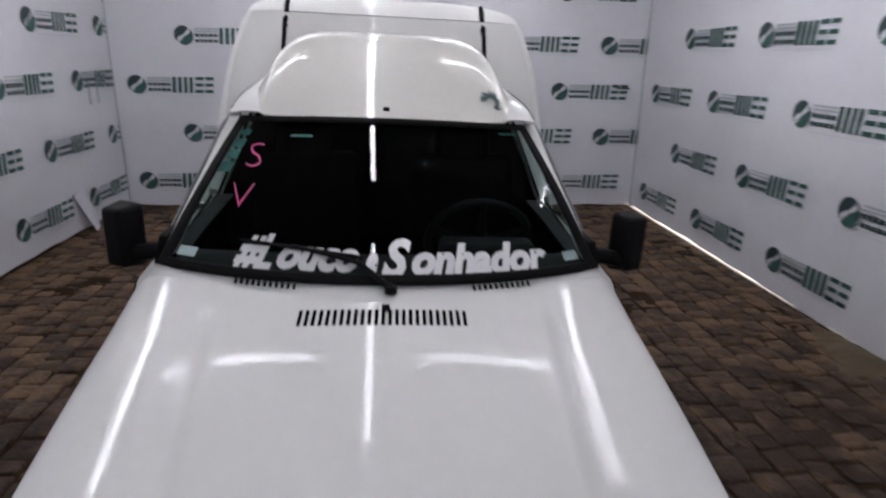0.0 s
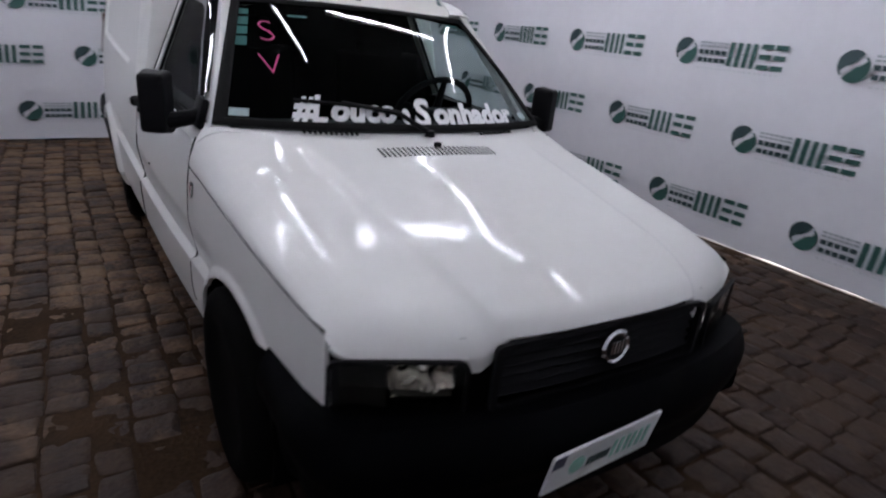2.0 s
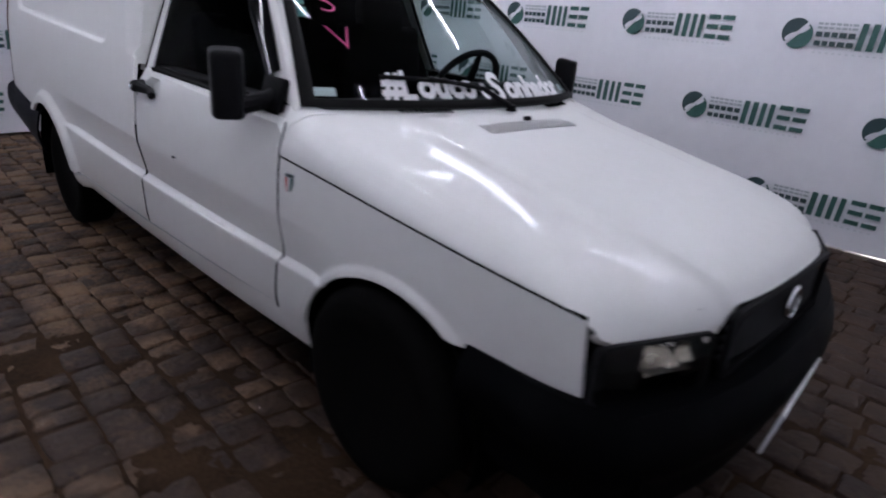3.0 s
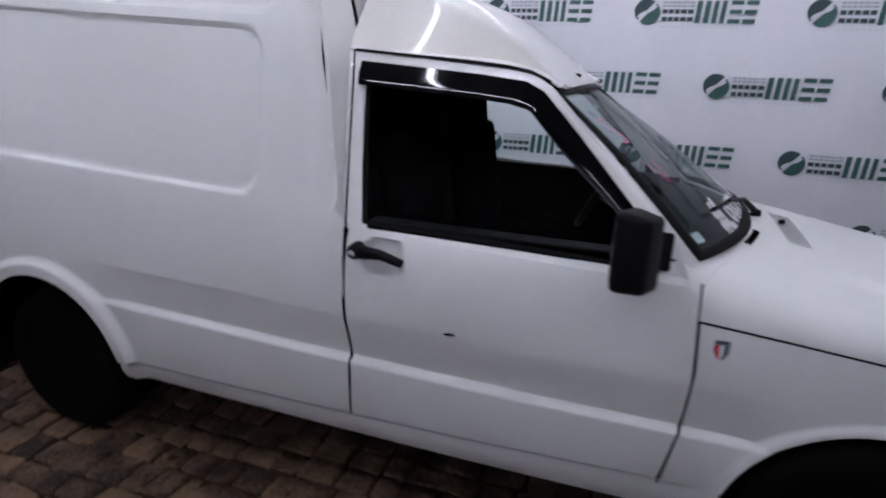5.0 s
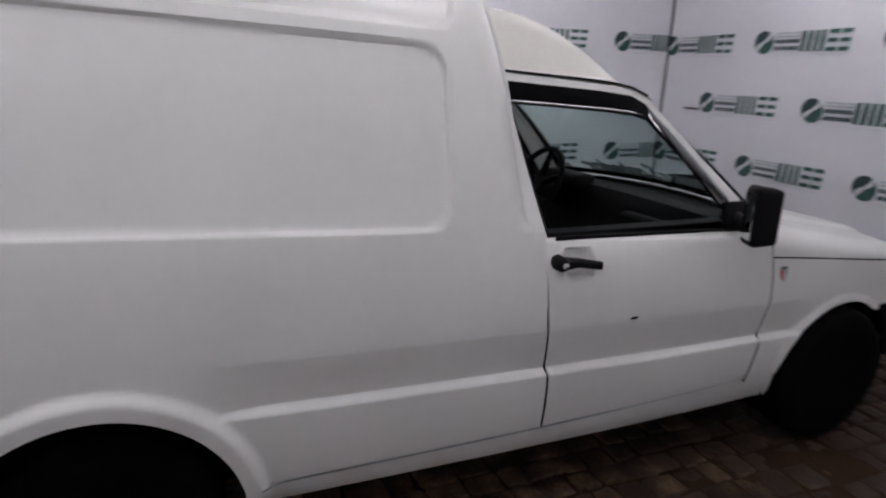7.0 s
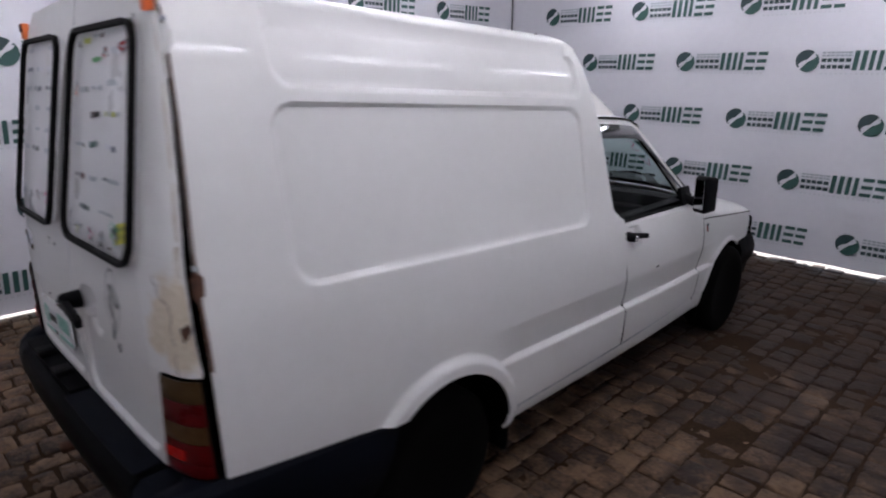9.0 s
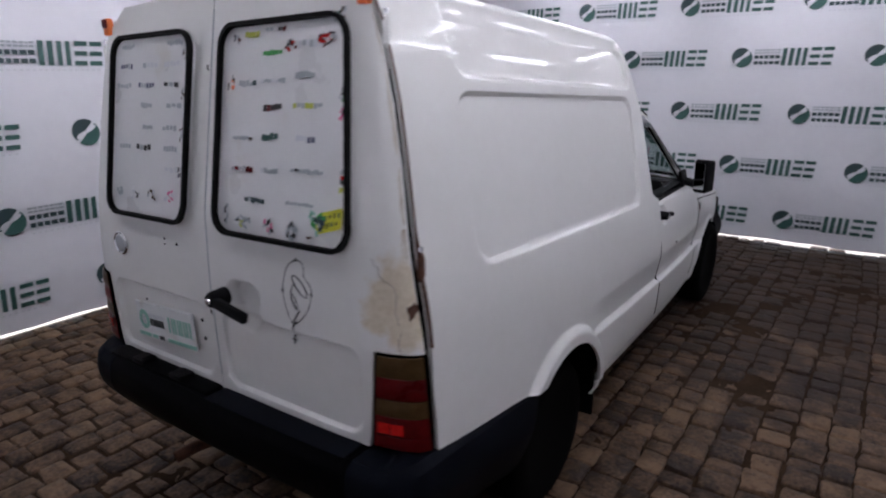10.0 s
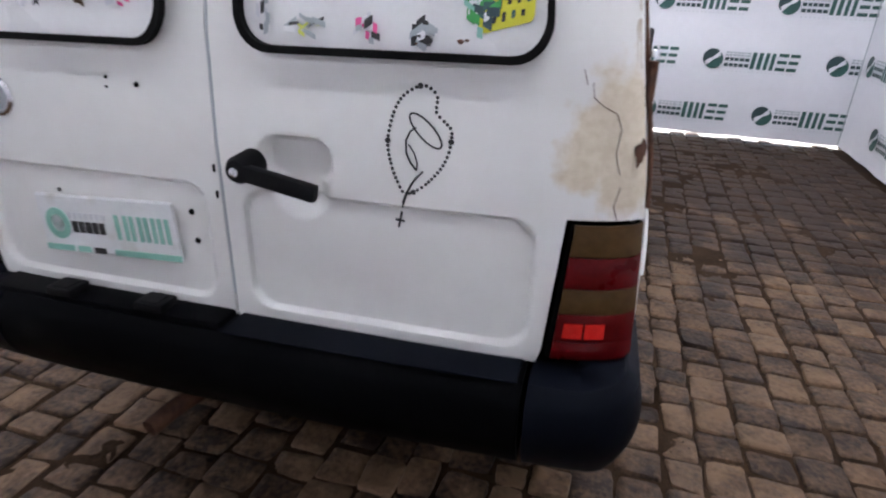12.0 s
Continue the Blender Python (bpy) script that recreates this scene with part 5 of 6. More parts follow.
        for z, m, m2 in ((1.70, RED, GREY), (1.58, GREEN, AMBER), (1.46, AMBER, RED), (1.35, GREY, BLUE)):
            for x in (s * 0.115, s * 0.560):
                cluster(x, z, 0.022, 0.044, (m if x * s > 0.3 else AMBER, m2, PALE, GREY), 8)
    else:
        LIME = surface("sticker_lime", (0.42, 0.46, 0.05), (0.55, 0.58, 0.10), 0.4)
        GRASS = surface("sticker_green", (0.04, 0.28, 0.06), (0.07, 0.38, 0.10), 0.4)
        rows_of = (
            (0.036, 1.728, 0.030, 0.026, RED, GREY), (0.100, 1.735, 0.062, 0.018, LIME, LIME), (0.170, 1.745, 0.034, 0.012, GREY, PALE), (0.222, 1.745, 0.034, 0.016, RED, INK), (0.430, 1.765, 0.026, 0.036, AMBER, GREEN),
            (0.190, 1.684, 0.078, 0.015, GRASS, GRASS), (0.262, 1.697, 0.034, 0.026, BRIGHT_RED, RED), (0.322, 1.700, 0.070, 0.022, GREY, PALE), (0.390, 1.708, 0.056, 0.027, RED, BRIGHT_RED),
            (0.020, 1.605, 0.024, 0.036, ORANGE, AMBER), (0.090, 1.605, 0.074, 0.018, GREY, DEEP), (0.195, 1.610, 0.100, 0.014, PALE, GREY), (0.320, 1.622, 0.074, 0.018, GREY, RED),
            (0.200, 1.542, 0.074, 0.020, INK, RED), (0.334, 1.546, 0.108, 0.016, GREY, LIME), (0.458, 1.572, 0.026, 0.026, GRASS, GREEN), (0.462, 1.535, 0.028, 0.050, GREY, PINK),
            (0.080, 1.458, 0.084, 0.012, GREY, AMBER), (0.196, 1.464, 0.064, 0.020, GREEN, DEEP), (0.334, 1.462, 0.072, 0.018, PALE, BLUE),
            (0.084, 1.376, 0.096, 0.015, GREY, RED), (0.200, 1.375, 0.070, 0.018, GREY, PALE), (0.346, 1.383, 0.120, 0.013, GREY, INK), (0.478, 1.372, 0.030, 0.034, BRIGHT_RED, RED), (0.474, 1.345, 0.026, 0.014, LIME, ORANGE),
            (0.146, 1.296, 0.086, 0.017, DEEP, GREY), (0.326, 1.300, 0.104, 0.010, GREY, GREY), (0.020, 1.250, 0.022, 0.046, PALE, GREY),
            (0.100, 1.236, 0.056, 0.024, LIME, GREY), (0.210, 1.234, 0.034, 0.038, PINK, PALE), (0.306, 1.232, 0.044, 0.036, INK, GREY))
        for a, z, w, h, m, m2 in rows_of:
            if h >= 0.024:
                cluster(-(0.104 + a), z, w * 1.15, h * 1.15, (m, m2, WHITE_VINYL, m, GREY, m2, INK), 14)
                continue
            n = max(2, int(w / 0.014))
            for k in range(n):
                x = -(0.104 + a) + w * ((k + 0.5) / n - 0.5)
                hh = h * rnd.uniform(0.55, 1.0)
                sticker(x, z + rnd.uniform(-0.15, 0.15) * h, w / n * rnd.uniform(0.75, 1.15), hh, m if rnd.random() < 0.7 else m2, rnd.uniform(-0.2, 0.2))
    if s < 0:
        YELLOW = surface("sticker_yellow", (0.62, 0.60, 0.03), (0.75, 0.72, 0.06), 0.4)
        sticker(-0.540, 1.268, 0.085, 0.050, YELLOW, -0.25)
        cluster(-0.500, 1.262, 0.050, 0.058, (GREEN, GRASS, MINT, WHITE_VINYL, GRASS, DEEP), 18)
        for k in range(10):
            sticker(-0.572 + 0.0072 * k, 1.278 - 0.018 * (k % 2) - 0.0018 * (k - 4.5) + rnd.uniform(-0.002, 0.002), 0.0055, rnd.uniform(0.008, 0.014), (INK, GREEN)[k % 3 == 0], -0.25, 0.0163)

# door seam, hinges
part("door_seam", tube([tail(0.0, z, -0.0035) for z in lines(0.66, 1.88, 0.06)], 0.0042, 6), GREY, van)
for s in (-1, 1):
    part("door_edge_gap", tube([Vector((s * (tail_side_x(z) + 0.0005), rear_edge(z) - 0.002, z)) for z in [0.93 + 0.05 * k for k in range(18)]], [0.0050 if k < 6 else 0.0030 for k in range(18)], 6), RUST, van)
    for z in (1.14, 1.70):
        hx, hy = s * (tail_side_x(z) + 0.004), rear_edge(z)
        hinge = part("hinge", tube([(hx, hy, z - 0.036), (hx, hy, z + 0.036)], 0.008, 10), RUST if z < 1.5 else PAINT, van, "rusty door hinge at the corner")
        part("hinge_leaf", block((-0.005, -0.018, -0.028), (0.003, 0.014, 0.028), 0.004, 1, Matrix.Translation((hx - s * 0.002, hy, z))), PAINT if z > 1.5 else RUST, hinge, "" if z > 1.5 else "rusty leaf")
        part("hinge_pin", lathe([(0.001, 0), (0.007, 0), (0.007, 0.012), (0.001, 0.014)], 10, lambda r, a, h: Vector((hx + r * math.cos(a), hy + r * math.sin(a), z + 0.042 + h))), CHROME, hinge)
for x in (0.012,):
    for z in (0.948, 0.895, 1.64):
        part("seam_bracket", block((x - 0.003, tail(x, z).y - 0.002, z - 0.009), (x + 0.003, tail(x, z).y + 0.003, z + 0.009), 0.003, 1), DARK, van)

# handle of the rear door
rhandle = part("rear_handle", block((-0.152, -0.012, -0.018), (0.0, 0.010, 0.014), 0.007, 2, Matrix.Translation(tail(-0.080, 1.008, 0.0) + Vector((0, 0.050, 0))) @ pose(0, 0, 0, 0, -10.5, 0)), PLASTIC, RD[-1], "black pull handle with a lock")
part("handle_hub", lathe([(0.001, 0.0), (0.029, 0.0), (0.026, 0.050), (0.020, 0.060), (0.001, 0.062)], 20, lambda r, a, h: tail(-0.076, 1.008) + Vector((r * math.cos(a), h, r * math.sin(a)))), PLASTIC, RD[-1])
part("lock_barrel", lathe([(0.001, 0.0), (0.010, 0.0), (0.009, 0.005), (0.001, 0.006)], 14, lambda r, a, h: tail(-0.076, 1.008, 0.062) + Vector((r * math.cos(a), h, r * math.sin(a)))), CHROME, RD[-1])

# rosary-shaped line decal: a beaded loop with a tail
knots = [(-0.403, 1.154), (-0.374, 1.138), (-0.357, 1.112), (-0.346, 1.068), (-0.352, 1.032), (-0.364, 1.003), (-0.380, 0.984), (-0.416, 1.003),
         (-0.450, 1.042), (-0.460, 1.086), (-0.446, 1.103), (-0.432, 1.116), (-0.433, 1.138), (-0.421, 1.151)]
loop = []
for k in range(len(knots)):
    p0, p1, p2, p3 = (Vector(knots[(k + j) % len(knots)]) for j in (-1, 0, 1, 2))
    steps = max(2, round((p2 - p1).length / 0.0078))
    for f in [j / steps for j in range(steps)]:
        q = 0.5 * (2 * p1 + (p2 - p0) * f + (2 * p0 - 5 * p1 + 4 * p2 - p3) * f ** 2 + (3 * p1 - p0 - 3 * p2 + p3) * f ** 3)
        loop.append((q.x, q.y))
bm = bmesh.new()
for k, (x, z) in enumerate(loop):
    r = 0.0033 if k % 14 else 0.0054
    c = tail(x, z, 0.0015)
    ring = [bm.verts.new(c + Vector((r * math.cos(j * math.tau / 8), 0, r * math.sin(j * math.tau / 8)))) for j in range(8)]
    bm.faces.new(ring[::-1])
part("beaded_decal", bm, INK, RD[-1], "black line decal of a beaded loop")


def line_decal(name, pts, r):
    part(name, tube([tail(x, z, 0.0012) for x, z in pts], r, 5), INK, RD[-1])


line_decal("decal_line", [(-0.414 + 0.028 * math.cos(a) + 0.007 * math.sin(a), 1.087 + 0.023 * math.cos(a) - 0.011 * math.sin(a)) for a in [k * math.tau / 24 for k in range(25)]], 0.0017)
line_decal("decal_line", [(-0.397, 1.091), (-0.386, 1.084), (-0.379, 1.070), (-0.380, 1.050), (-0.388, 1.035), (-0.399, 1.024)], 0.0017)
line_decal("decal_line", [(-0.384, 1.064), (-0.394, 1.052), (-0.400, 1.036), (-0.399, 1.024)], 0.0014)
line_decal("decal_line", [(-0.410, 1.023), (-0.400, 1.014), (-0.390, 1.002), (-0.381, 0.986)], 0.0020)
line_decal("decal_tail", [(-0.381, 0.986), (-0.375, 0.970), (-0.371, 0.958)], 0.0026)
line_decal("decal_cross", [(-0.367, 0.947), (-0.361, 0.917)], 0.0023)
line_decal("decal_cross", [(-0.355, 0.931), (-0.372, 0.929)], 0.0023)

# repaired corner with bare filler
FILLER = faded_patch("bare_filler", (0.70, 0.62, 0.49), (0.757, 0.752, 0.725), (-0.754, 4.25, 1.046), (0.215, 0.8, 0.270), 16.0)


def patch(u, v):
    z = 0.966 + 0.262 * v
    return tail(-(tail_side_x(z) - 0.001) + 0.165 * u, z, 0.0018)


part("filler_patch", grid(24, 30, patch, 0.0, True), FILLER, RD[-1], "beige bare filler patch with a ragged edge, cracked and rusting")
for pts in ([(-0.68, 1.172), (-0.684, 1.150), (-0.70, 1.138), (-0.722, 1.128), (-0.732, 1.105), (-0.728, 1.07), (-0.738, 1.04)], [(-0.742, 1.02), (-0.735, 0.99), (-0.745, 0.965)], [(-0.664, 1.19), (-0.672, 1.168)]):
    part("paint_crack", tube([tail(x, z, 0.0034) for x, z in pts], 0.0008, 5), RUST, RD[-1])
GRIME = surface("corner_grime", (0.52, 0.47, 0.39), (0.69, 0.66, 0.60), 0.6, scale=14, fine=90, stain=(0.36, 0.27, 0.18), stain_scale=26, stain_at=0.62)
for z0, z1, w in ((1.19, 1.26, 0.010), (1.27, 1.40, 0.006), (1.43, 1.62, 0.008), (1.66, 1.76, 0.005)):
    part("grime_streak", grid(3, 12, lambda u, v: tail(-(tail_side_x(z0 + (z1 - z0) * v) - 0.004 - w * u * (0.4 + 0.6 * math.sin(math.pi * v)) * (1 + 0.2 * math.sin(v * 11 + z0 * 9))), z0 + (z1 - z0) * v, 0.0016), 0.0, True), GRIME, RD[-1])
part("rust_spot", grid(14, 3, lambda u, v: tail(max(-0.766 + 0.009 * v * math.cos(u * math.tau) * (1 + 0.3 * math.sin(u * 19)), -tail_side_x(1.06) + 0.002), 1.070 + 0.019 * v * math.sin(u * math.tau) * (1 + 0.3 * math.sin(u * 25)), 0.0050), 0.0, False, True), RUST, RD[-1])

for x, z, r in ((-0.472, 1.222, 0.006), (-0.482, 1.224, 0.004), (-0.400, 1.217, 0.003)):
    part("rust_fleck", lathe([(0.001, 0), (r, 0), (r * 0.8, 0.002), (0.001, 0.0024)], 9, lambda q, a, h: tail(x, z, 0.017) + Vector((q * math.cos(a) * (1 + 0.3 * math.sin(3 * a)), h, q * 0.7 * math.sin(a)))), RUST, RD[-1])

# emblem, holes, plate on the other door
eb = part("rear_emblem", lathe([(0.001, 0), (0.040, 0), (0.043, 0.006), (0.037, 0.011), (0.034, 0.008), (0.001, 0.008)], 28, lambda r, a, h: tail(0.515, 1.088) + Vector((r * math.cos(a), h, r * math.sin(a)))), CHROME, RD[1], "round chrome-rimmed emblem")
part("emblem_field", lathe([(0.001, 0), (0.030, 0), (0.028, 0.002), (0.001, 0.003)], 24, lambda r, a, h: tail(0.515, 1.088, 0.0085) + Vector((r * math.cos(a), h, r * math.sin(a)))), GREY, RD[1])
for x, z, r in ((0.163, 1.125, 0.0055), (0.232, 1.135, 0.004), (0.233, 1.118, 0.003), (0.088, 0.893, 0.007), (0.083, 0.828, 0.007), (0.42, 0.905, 0.005), (0.41, 0.835, 0.005)):
    part("screw_hole", lathe([(0.001, 0), (r, 0), (r * 0.9, 0.002), (0.001, 0.0022)], 10, lambda q, a, h: tail(x, z, 0.001) + Vector((q * math.cos(a), h, q * math.sin(a)))), DARK, RD[1])
pm = Matrix.Translation(tail(0.295, 0.838, 0.016)) @ pose(0, 0, 0, 0, 2.5, 0)
rp = part("mark_plate", block((-0.178, -0.006, -0.066), (0.178, 0.004, 0.066), 0.004, 1, pm), PLATE, RD[1], "white plate with mint green printed bars")
for x0, z0, x1, z1, m in ((0.02, -0.026, 0.052, 0.030, MINT), (-0.016, -0.026, 0.014, 0.030, MINT), (-0.05, -0.026, -0.022, 0.030, MINT), (-0.084, -0.026, -0.056, 0.030, MINT)):
    for a, b in ((x0, x0 + 0.010), (x1 - 0.010, x1)):
        part("plate_bar", block((a - 0.078, 0.003, z0), (b - 0.078, 0.0055, z1), 0, 1, pm), m, RD[1])
for k in range(5):
    part("plate_bar", block((0.083 - 0.018 * k - 0.007, 0.003, -0.018), (0.083 - 0.018 * k + 0.007, 0.0055, 0.008), 0, 1, pm), INK, RD[1])
for k in range(7):
    part("plate_bar", block((0.090 - 0.0145 * k - 0.005, 0.003, 0.014), (0.090 - 0.0145 * k + 0.005, 0.0055, 0.028), 0, 1, pm), PALE, RD[1])
part("plate_disc", lathe([(0.036, 0.0), (0.036, 0.0015), (0.020, 0.0018), (0.020, 0.0)], 24, lambda r, a, h: pm @ Vector((0.128 + r * math.cos(a) * 0.9, 0.004 + h, 0.0 + r * math.sin(a)))), MINT, RD[1])
for x0, x1, m in ((0.10, 0.175, MINT), (0.055, 0.09, MINT), (0.015, 0.045, INK), (-0.178, -0.01, MINT)):
    part("plate_bar", block((x0, 0.003, -0.064), (x1, 0.0055, -0.050), 0, 1, pm), m, RD[1])

# tail lamps
for s in (-1, 1):
    def lamp_at(u, v, out):
        z = 0.690 + 0.270 * v
        xin = 0.648 + 0.022 * v
        xs = tail_side_x(z) - 0.001
        return tail(s * (xin + (xs - xin) * u), z, out)
    body = part("tail_lamp", grid(14, 20, lambda u, v: lamp_at(u, v, 0.004), 0.01, s > 0), DARK, van, "tall tail lamp of red and smoked amber fields")
    for v0, v1, m, nm in ((0.0, 0.14, RED, "red_field"), (0.145, 0.36, RED, "red_field"), (0.365, 0.555, AMBER, "amber_field"), (0.56, 0.785, RED, "red_field"), (0.79, 1.0, AMBER, "amber_field")):
        f = part(nm, grid(12, 8, lambda u, v: lamp_at(0.07 + 0.93 * u, v0 + (v1 - v0) * v, 0.010 + 0.005 * math.sin(math.pi * v) * math.sin(math.pi * min(u * 1.2, 1))), 0.003, s > 0), m, body)
        if v0 == 0.145:
            for u0 in (0.16, 0.42):
                part("reflector", grid(6, 4, lambda u, v: lamp_at(u0 + 0.235 * u, 0.185 + 0.12 * v, 0.0175), 0.001, s > 0), BRIGHT_RED, body, "bright red reflector")
    mk = part("roof_marker", block((-0.016, -0.012, -0.028), (0.016, 0.012, 0.028), 0.006, 2, Matrix.Translation(tail(s * 0.60, 1.81, 0.012))), ORANGE, van, "small orange and red marker lamp")
    part("marker_lens", block((-0.014, -0.014, -0.004), (0.014, 0.016, 0.026), 0.004, 1, Matrix.Translation(tail(s * 0.60, 1.81, 0.012))), RED, mk)


def rear_bumper(u, v, top=0.0):
    """Plan round the tail from wheel to wheel, v from the shelf over the face to the underside."""
    t = 2 * u - 1
    e = abs(t)
    if e < 0.60:
        x, y, nx, ny = 0.72 * e / 0.60, 4.372 - 0.018 * (e / 0.6) ** 3, 0.0, 1.0
    elif e < 0.72:
        a = (e - 0.60) / 0.12 * math.pi / 2
        x, y, nx, ny = 0.72 + 0.092 * math.sin(a), 4.354 - 0.092 * (1 - math.cos(a)), math.sin(a), math.cos(a)
    else:
        k = (e - 0.72) / 0.28
        x, y, nx, ny = 0.812 - 0.004 * k, 4.262 - 0.63 * k, 1.0, 0.0
    if t > 0:
        x *= 0.905
    ztop = 0.615 if e < 0.60 else 0.615 + 0.018 * math.sin(min((e - 0.6) / 0.12, 1) * 1.57) - (0.068 * (e - 0.72) / 0.28 if e > 0.72 else 0)
    zbot = 0.462 if e < 0.62 else 0.462 - 0.02 * min((e - 0.62) / 0.1, 1) - (0.12 * (e - 0.72) / 0.28 if e > 0.72 else 0)
    if v < 0.3:
        k = 1 - v / 0.3
        return Vector((math.copysign(x - nx * 0.10 * k, t), y - ny * 0.10 * k, ztop + top))
    k = (v - 0.3) / 0.7
    b = 0.016 * math.sin(math.pi * k)
    z = ztop + top - (0.012 if k > 0 else 0) + (zbot - ztop) * k
    tuckin = 0.03 * k * k
    return Vector((math.copysign(x + nx * (b - tuckin), t), y + ny * (b - tuckin) + (0.12 * k * (e - 0.72) / 0.28 if e > 0.72 else 0.0), z))


rb = part("rear_bumper", grid(60, 16, lambda u, v: rear_bumper(0.242 + 0.516 * u, v), 0.012, True), BUMPER, van, "scuffed black plastic rear bumper", 40)
part("bumper_step", block((0.004, 4.27, 0.617), (0.60, 4.366, 0.643), 0.008, 2, Matrix.Translation((0.0, -0.015, -0.004))), BUMPER, rb)
# Same plastic as the face; overhead light is painted in as a greyer top.
part("lit_top_pad", grid(40, 4, lambda u, v: rear_bumper(0.246 + 0.248 * u, 0.03 + 0.262 * v, 0.017), 0.003, True), CAP, rb, "grey step pad with the light from above in its colour")
for x in (0.17, 0.40):
    dy, dz = 0.005, 0.0
    lb = part("plate_lamp", block((x - 0.034, 4.295 + dy, 0.639 + dz), (x + 0.034, 4.352 + dy, 0.659 + dz), 0.006, 2), PLASTIC, rb)
    part("lamp_cover", block((x - 0.022, 4.302 + dy, 0.657 + dz), (x + 0.022, 4.346 + dy, 0.6615 + dz), 0.003, 1), PLASTIC, rb)
for s in (-1, 1):
    part("bumper_cap", grid(56, 16, lambda u, v: rear_bumper(0.5 + s * (0.262 + 0.238 * u), v), 0.012, s > 0), CAP, rb, "blue-grey plastic end cap")
part("bumper_joint", block((-0.62, 4.25, 0.46), (-0.606, 4.348, 0.625), 0.002, 1), DARK, rb)
part("exhaust", tube([(0.16, 3.6, 0.30), (0.17, 4.15, 0.34), (0.20, 4.30, 0.345), (0.215, 4.37, 0.335)], 0.022, 14, False), RUST, van, "rusty exhaust pipe")
# An unseen low block that keeps bounced light from the ground below.
part("underside_block", block((-0.56, 1.10, 0.215), (0.56, 3.05, 0.36), 0.04, 2), DARK, van, "black block added under the floor to deepen its shade")
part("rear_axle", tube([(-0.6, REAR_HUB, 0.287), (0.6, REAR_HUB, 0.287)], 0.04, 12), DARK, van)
# Two unseen black blocks added under the tail to darken the ground there.
part("tail_dark_block", block((-0.62, 3.56, 0.37), (0.40, 4.20, 0.50), 0.03, 2), DARK, van)
part("tail_shade_block", block((-0.60, 3.50, 0.24), (0.02, 4.12, 0.40), 0.06, 4), DARK, van)
part("silencer", block((0.08, 3.55, 0.27), (0.50, 3.95, 0.40), 0.05, 3), RUST, van)

# scratch on the door
part("door_scratch", tube([(-(cab_side(y, 0.700) + 0.002), y, 0.679 + 0.06 * (1.88 - y)) for y in (1.90, 1.89, 1.875, 1.865)], [0.001, 0.004, 0.004, 0.001], 5), DARK, van)

# ---- cobbled floor ----
def soil_height(x, y):
    """Joint soil a finger's width under the stones, heaped over them in places."""
    p = Vector((x, y, 0))
    trodden = 0.0
    for cx, cy, rx, ry in ((-1.10, 0.75, 0.55, 1.25), (-1.62, -0.1, 0.6, 0.8), (-1.25, 1.95, 0.32, 0.5), (1.15, -0.35, 0.7, 0.45), (1.6, 3.1, 0.35, 0.5)):
        d = math.hypot((x - cx) / rx, (y - cy) / ry) + 0.75 * noise.noise(p * 2.6) + 0.45 * noise.noise(p * 8.0)
        trodden = max(trodden, step01((1.1 - d) / 1.1))
    return -0.012 + (0.010 + 0.007 * noise.noise(p * 9.0 + Vector((4, 1, 0)))) * trodden + 0.012 * max(noise.noise(p * 1.7) + 0.5 * noise.noise(p * 6.0) - 0.12, 0) + 0.004 * noise.noise(p * 17)


floor = part("floor", grid(170, 220, lambda u, v: Vector((-2.9 + 5.67 * u, -1.212 + 7.3 * v, soil_height(-2.9 + 5.67 * u, -1.212 + 7.3 * v)))), SOIL)
tagged(floor, "dark brown cobbled floor with soil joints", "floor", kind="structure")
rnd = random.Random(5)


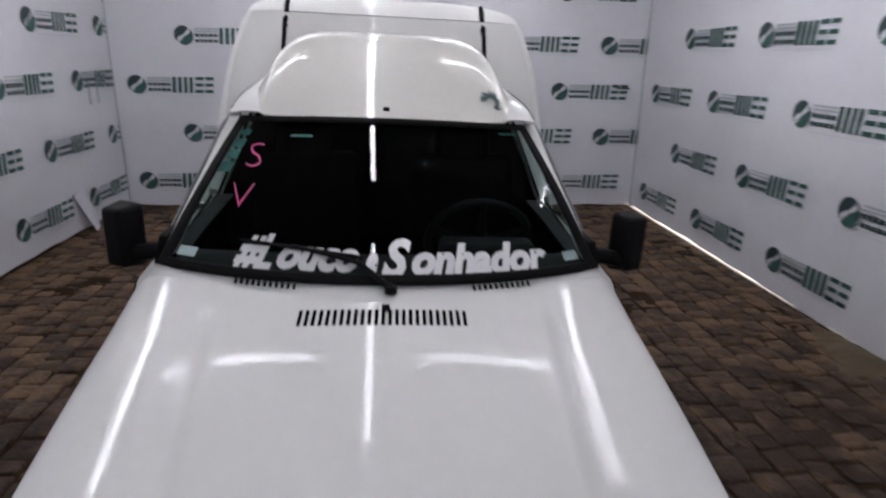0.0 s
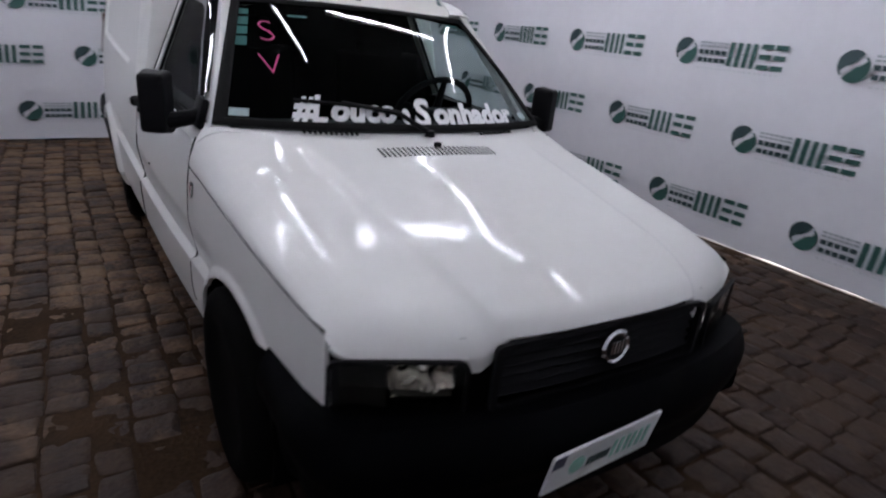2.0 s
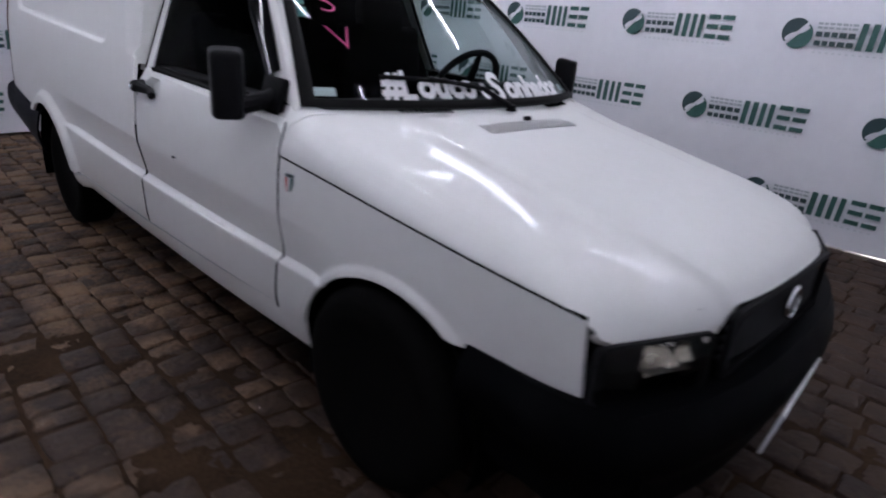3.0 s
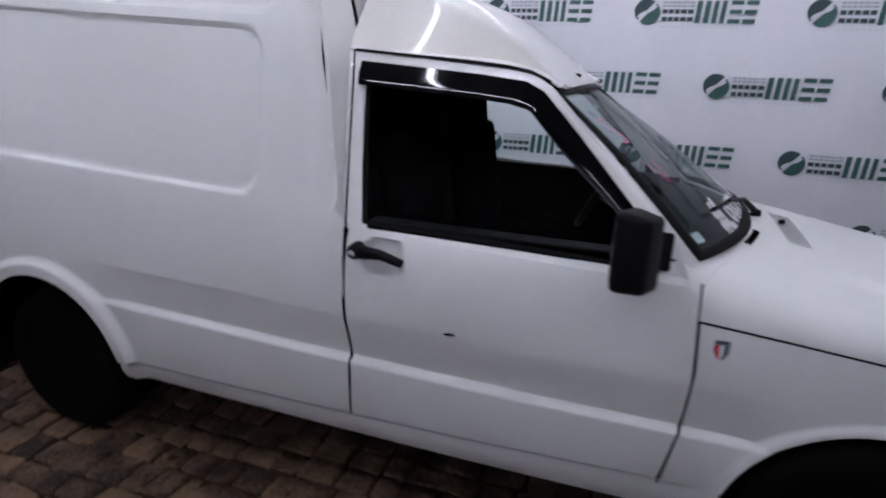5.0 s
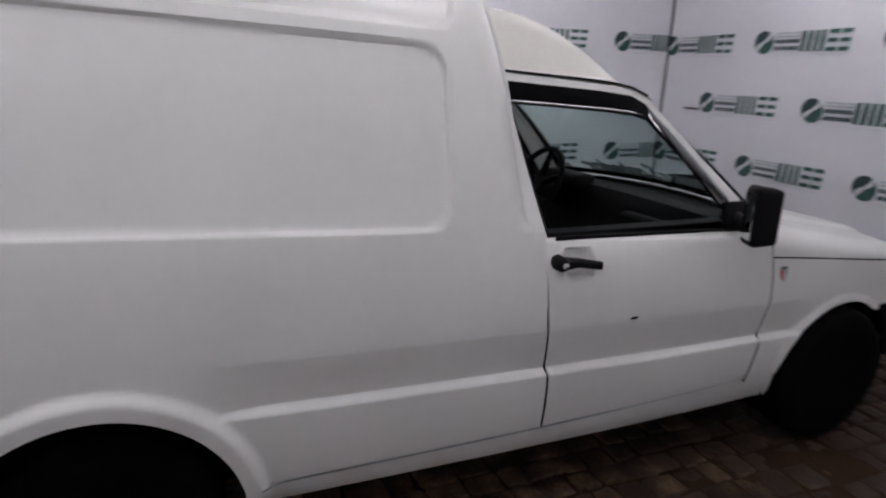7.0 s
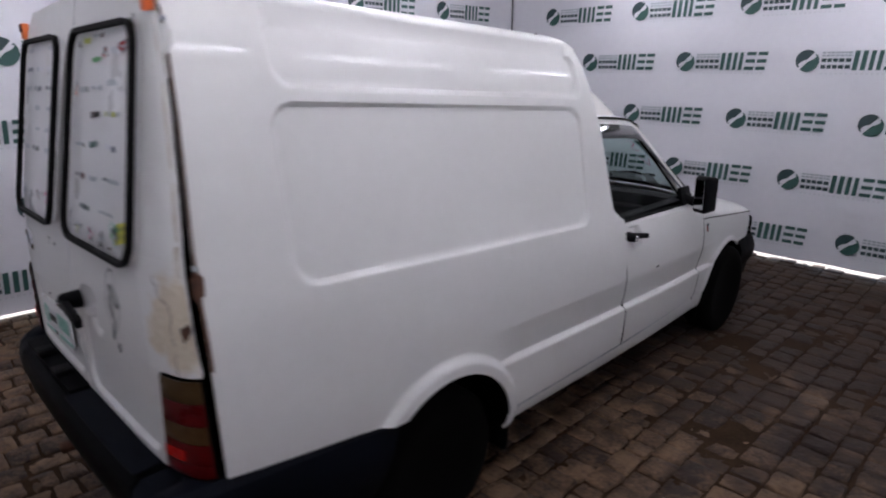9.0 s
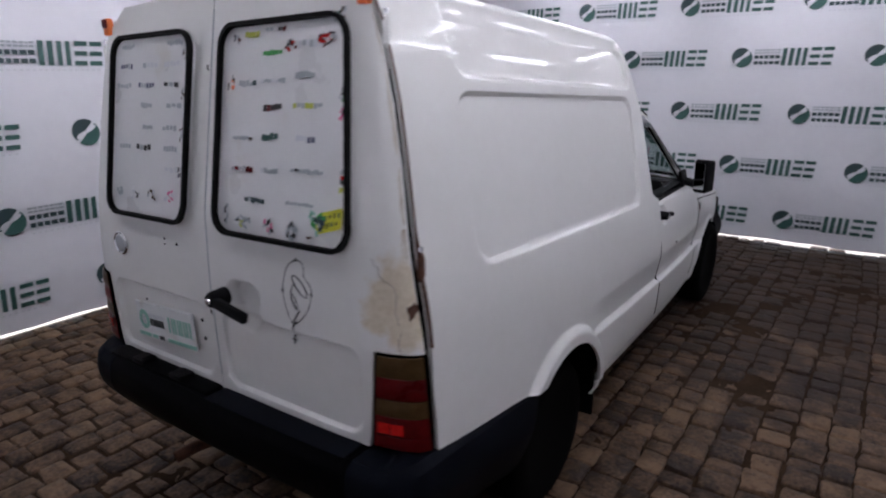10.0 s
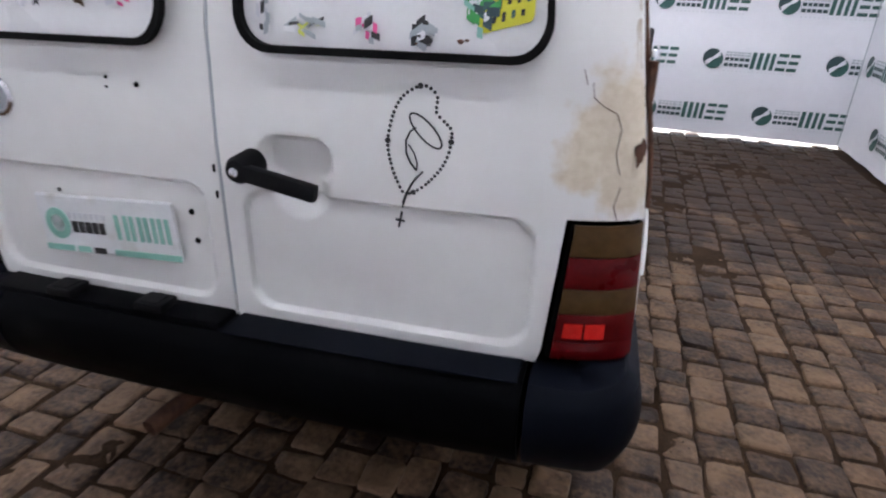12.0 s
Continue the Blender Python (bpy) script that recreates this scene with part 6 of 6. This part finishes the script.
def cobble(bm, cx, cy, w, d, z, jit):
    """One domed stone with uneven corners, in the given bmesh."""
    c = [(cx + sx * w / 2 + rnd.uniform(-jit, jit), cy + sy * d / 2 + rnd.uniform(-jit, jit)) for sx, sy in ((-1, -1), (1, -1), (1, 1), (-1, 1))]
    out, mid = [], []
    for k in range(4):
        (ax, ay), (bx, by) = c[k], c[(k + 1) % 4]
        for f in (0.06, 0.34, 0.66, 0.94):
            bow = rnd.uniform(-0.007, 0.007) if 0.1 < f < 0.9 else rnd.uniform(-0.004, 0.0)
            px, py = ax + (bx - ax) * f, ay + (by - ay) * f
            out.append((px + (px - cx) * bow * 8, py + (py - cy) * bow * 8))
    tx, ty = rnd.uniform(-0.04, 0.04), rnd.uniform(-0.04, 0.04)
    lo = [bm.verts.new((x, y, -0.05)) for x, y in out]
    e = [bm.verts.new((x, y, z - 0.007)) for x, y in out]
    i = [bm.verts.new((cx + (x - cx) * 0.935, cy + (y - cy) * 0.935, z - 0.001 + tx * (x - cx) + ty * (y - cy))) for x, y in out]
    m = [bm.verts.new((cx + (x - cx) * 0.45, cy + (y - cy) * 0.45, z + rnd.uniform(-0.002, 0.0022) + 0.45 * (tx * (x - cx) + ty * (y - cy)))) for x, y in out]
    n = len(out)
    for a, b in ((lo, e), (e, i), (i, m)):
        for k in range(n):
            bm.faces.new((a[k], a[(k + 1) % n], b[(k + 1) % n], b[k]))
    bm.faces.new(m)


near = []
rest = bmesh.new()
x = -2.70
while x < 2.66:
    w = rnd.uniform(0.105, 0.150)
    y = -1.18 - rnd.random() * 0.15
    while y < 5.95:
        d = rnd.uniform(0.095, 0.165)
        cx, cy = x + w / 2 + 0.018 * math.sin(y * 1.3 + x), y + d / 2
        under = abs(cx) < 0.72 and 0.3 < cy < 4.1
        z = rnd.uniform(-0.008, 0.006)
        args = (cx, cy, w - rnd.uniform(0.006, 0.013), d - rnd.uniform(0.006, 0.013), z, 0.009)
        if -1.95 < cx < -0.85 and 1.6 < cy < 5.2 and len(near) < 300 and not under:
            bm = bmesh.new()
            cobble(bm, 0, 0, *args[2:])
            ob = part("cobble", bm, STONE, floor, sharp=60)
            ob.matrix_basis = pose(cx, cy, 0)
            near.append(ob)
        else:
            cobble(rest, *args)
        y += d
    x += w
rest_ob = part("cobble_field", rest, STONE, floor, sharp=60)
tagged(rest_ob, "brown and grey worn cobbles", kind="stuff")


def drift_at(u, v):
    """A low heap against the banner's foot that thins out raggedly over the stones."""
    x, y = 2.28 + 0.465 * u, 1.70 + 1.15 * v
    p = Vector((x, y, 0))
    far = math.hypot((x - 2.70) / 0.34, (y - 2.30) / 0.50) + 0.35 * noise.noise(p * 5.0) + 0.18 * noise.noise(p * 14.0)
    return Vector((x, y, -0.016 + 0.040 * step01((1.0 - far) / 0.9) + 0.003 * noise.noise(p * 30.0)))


drift = part("sand_drift", grid(40, 80, drift_at), SAND)
tagged(drift, "low drift of trodden brown sand by the banner", "sand", kind="stuff")
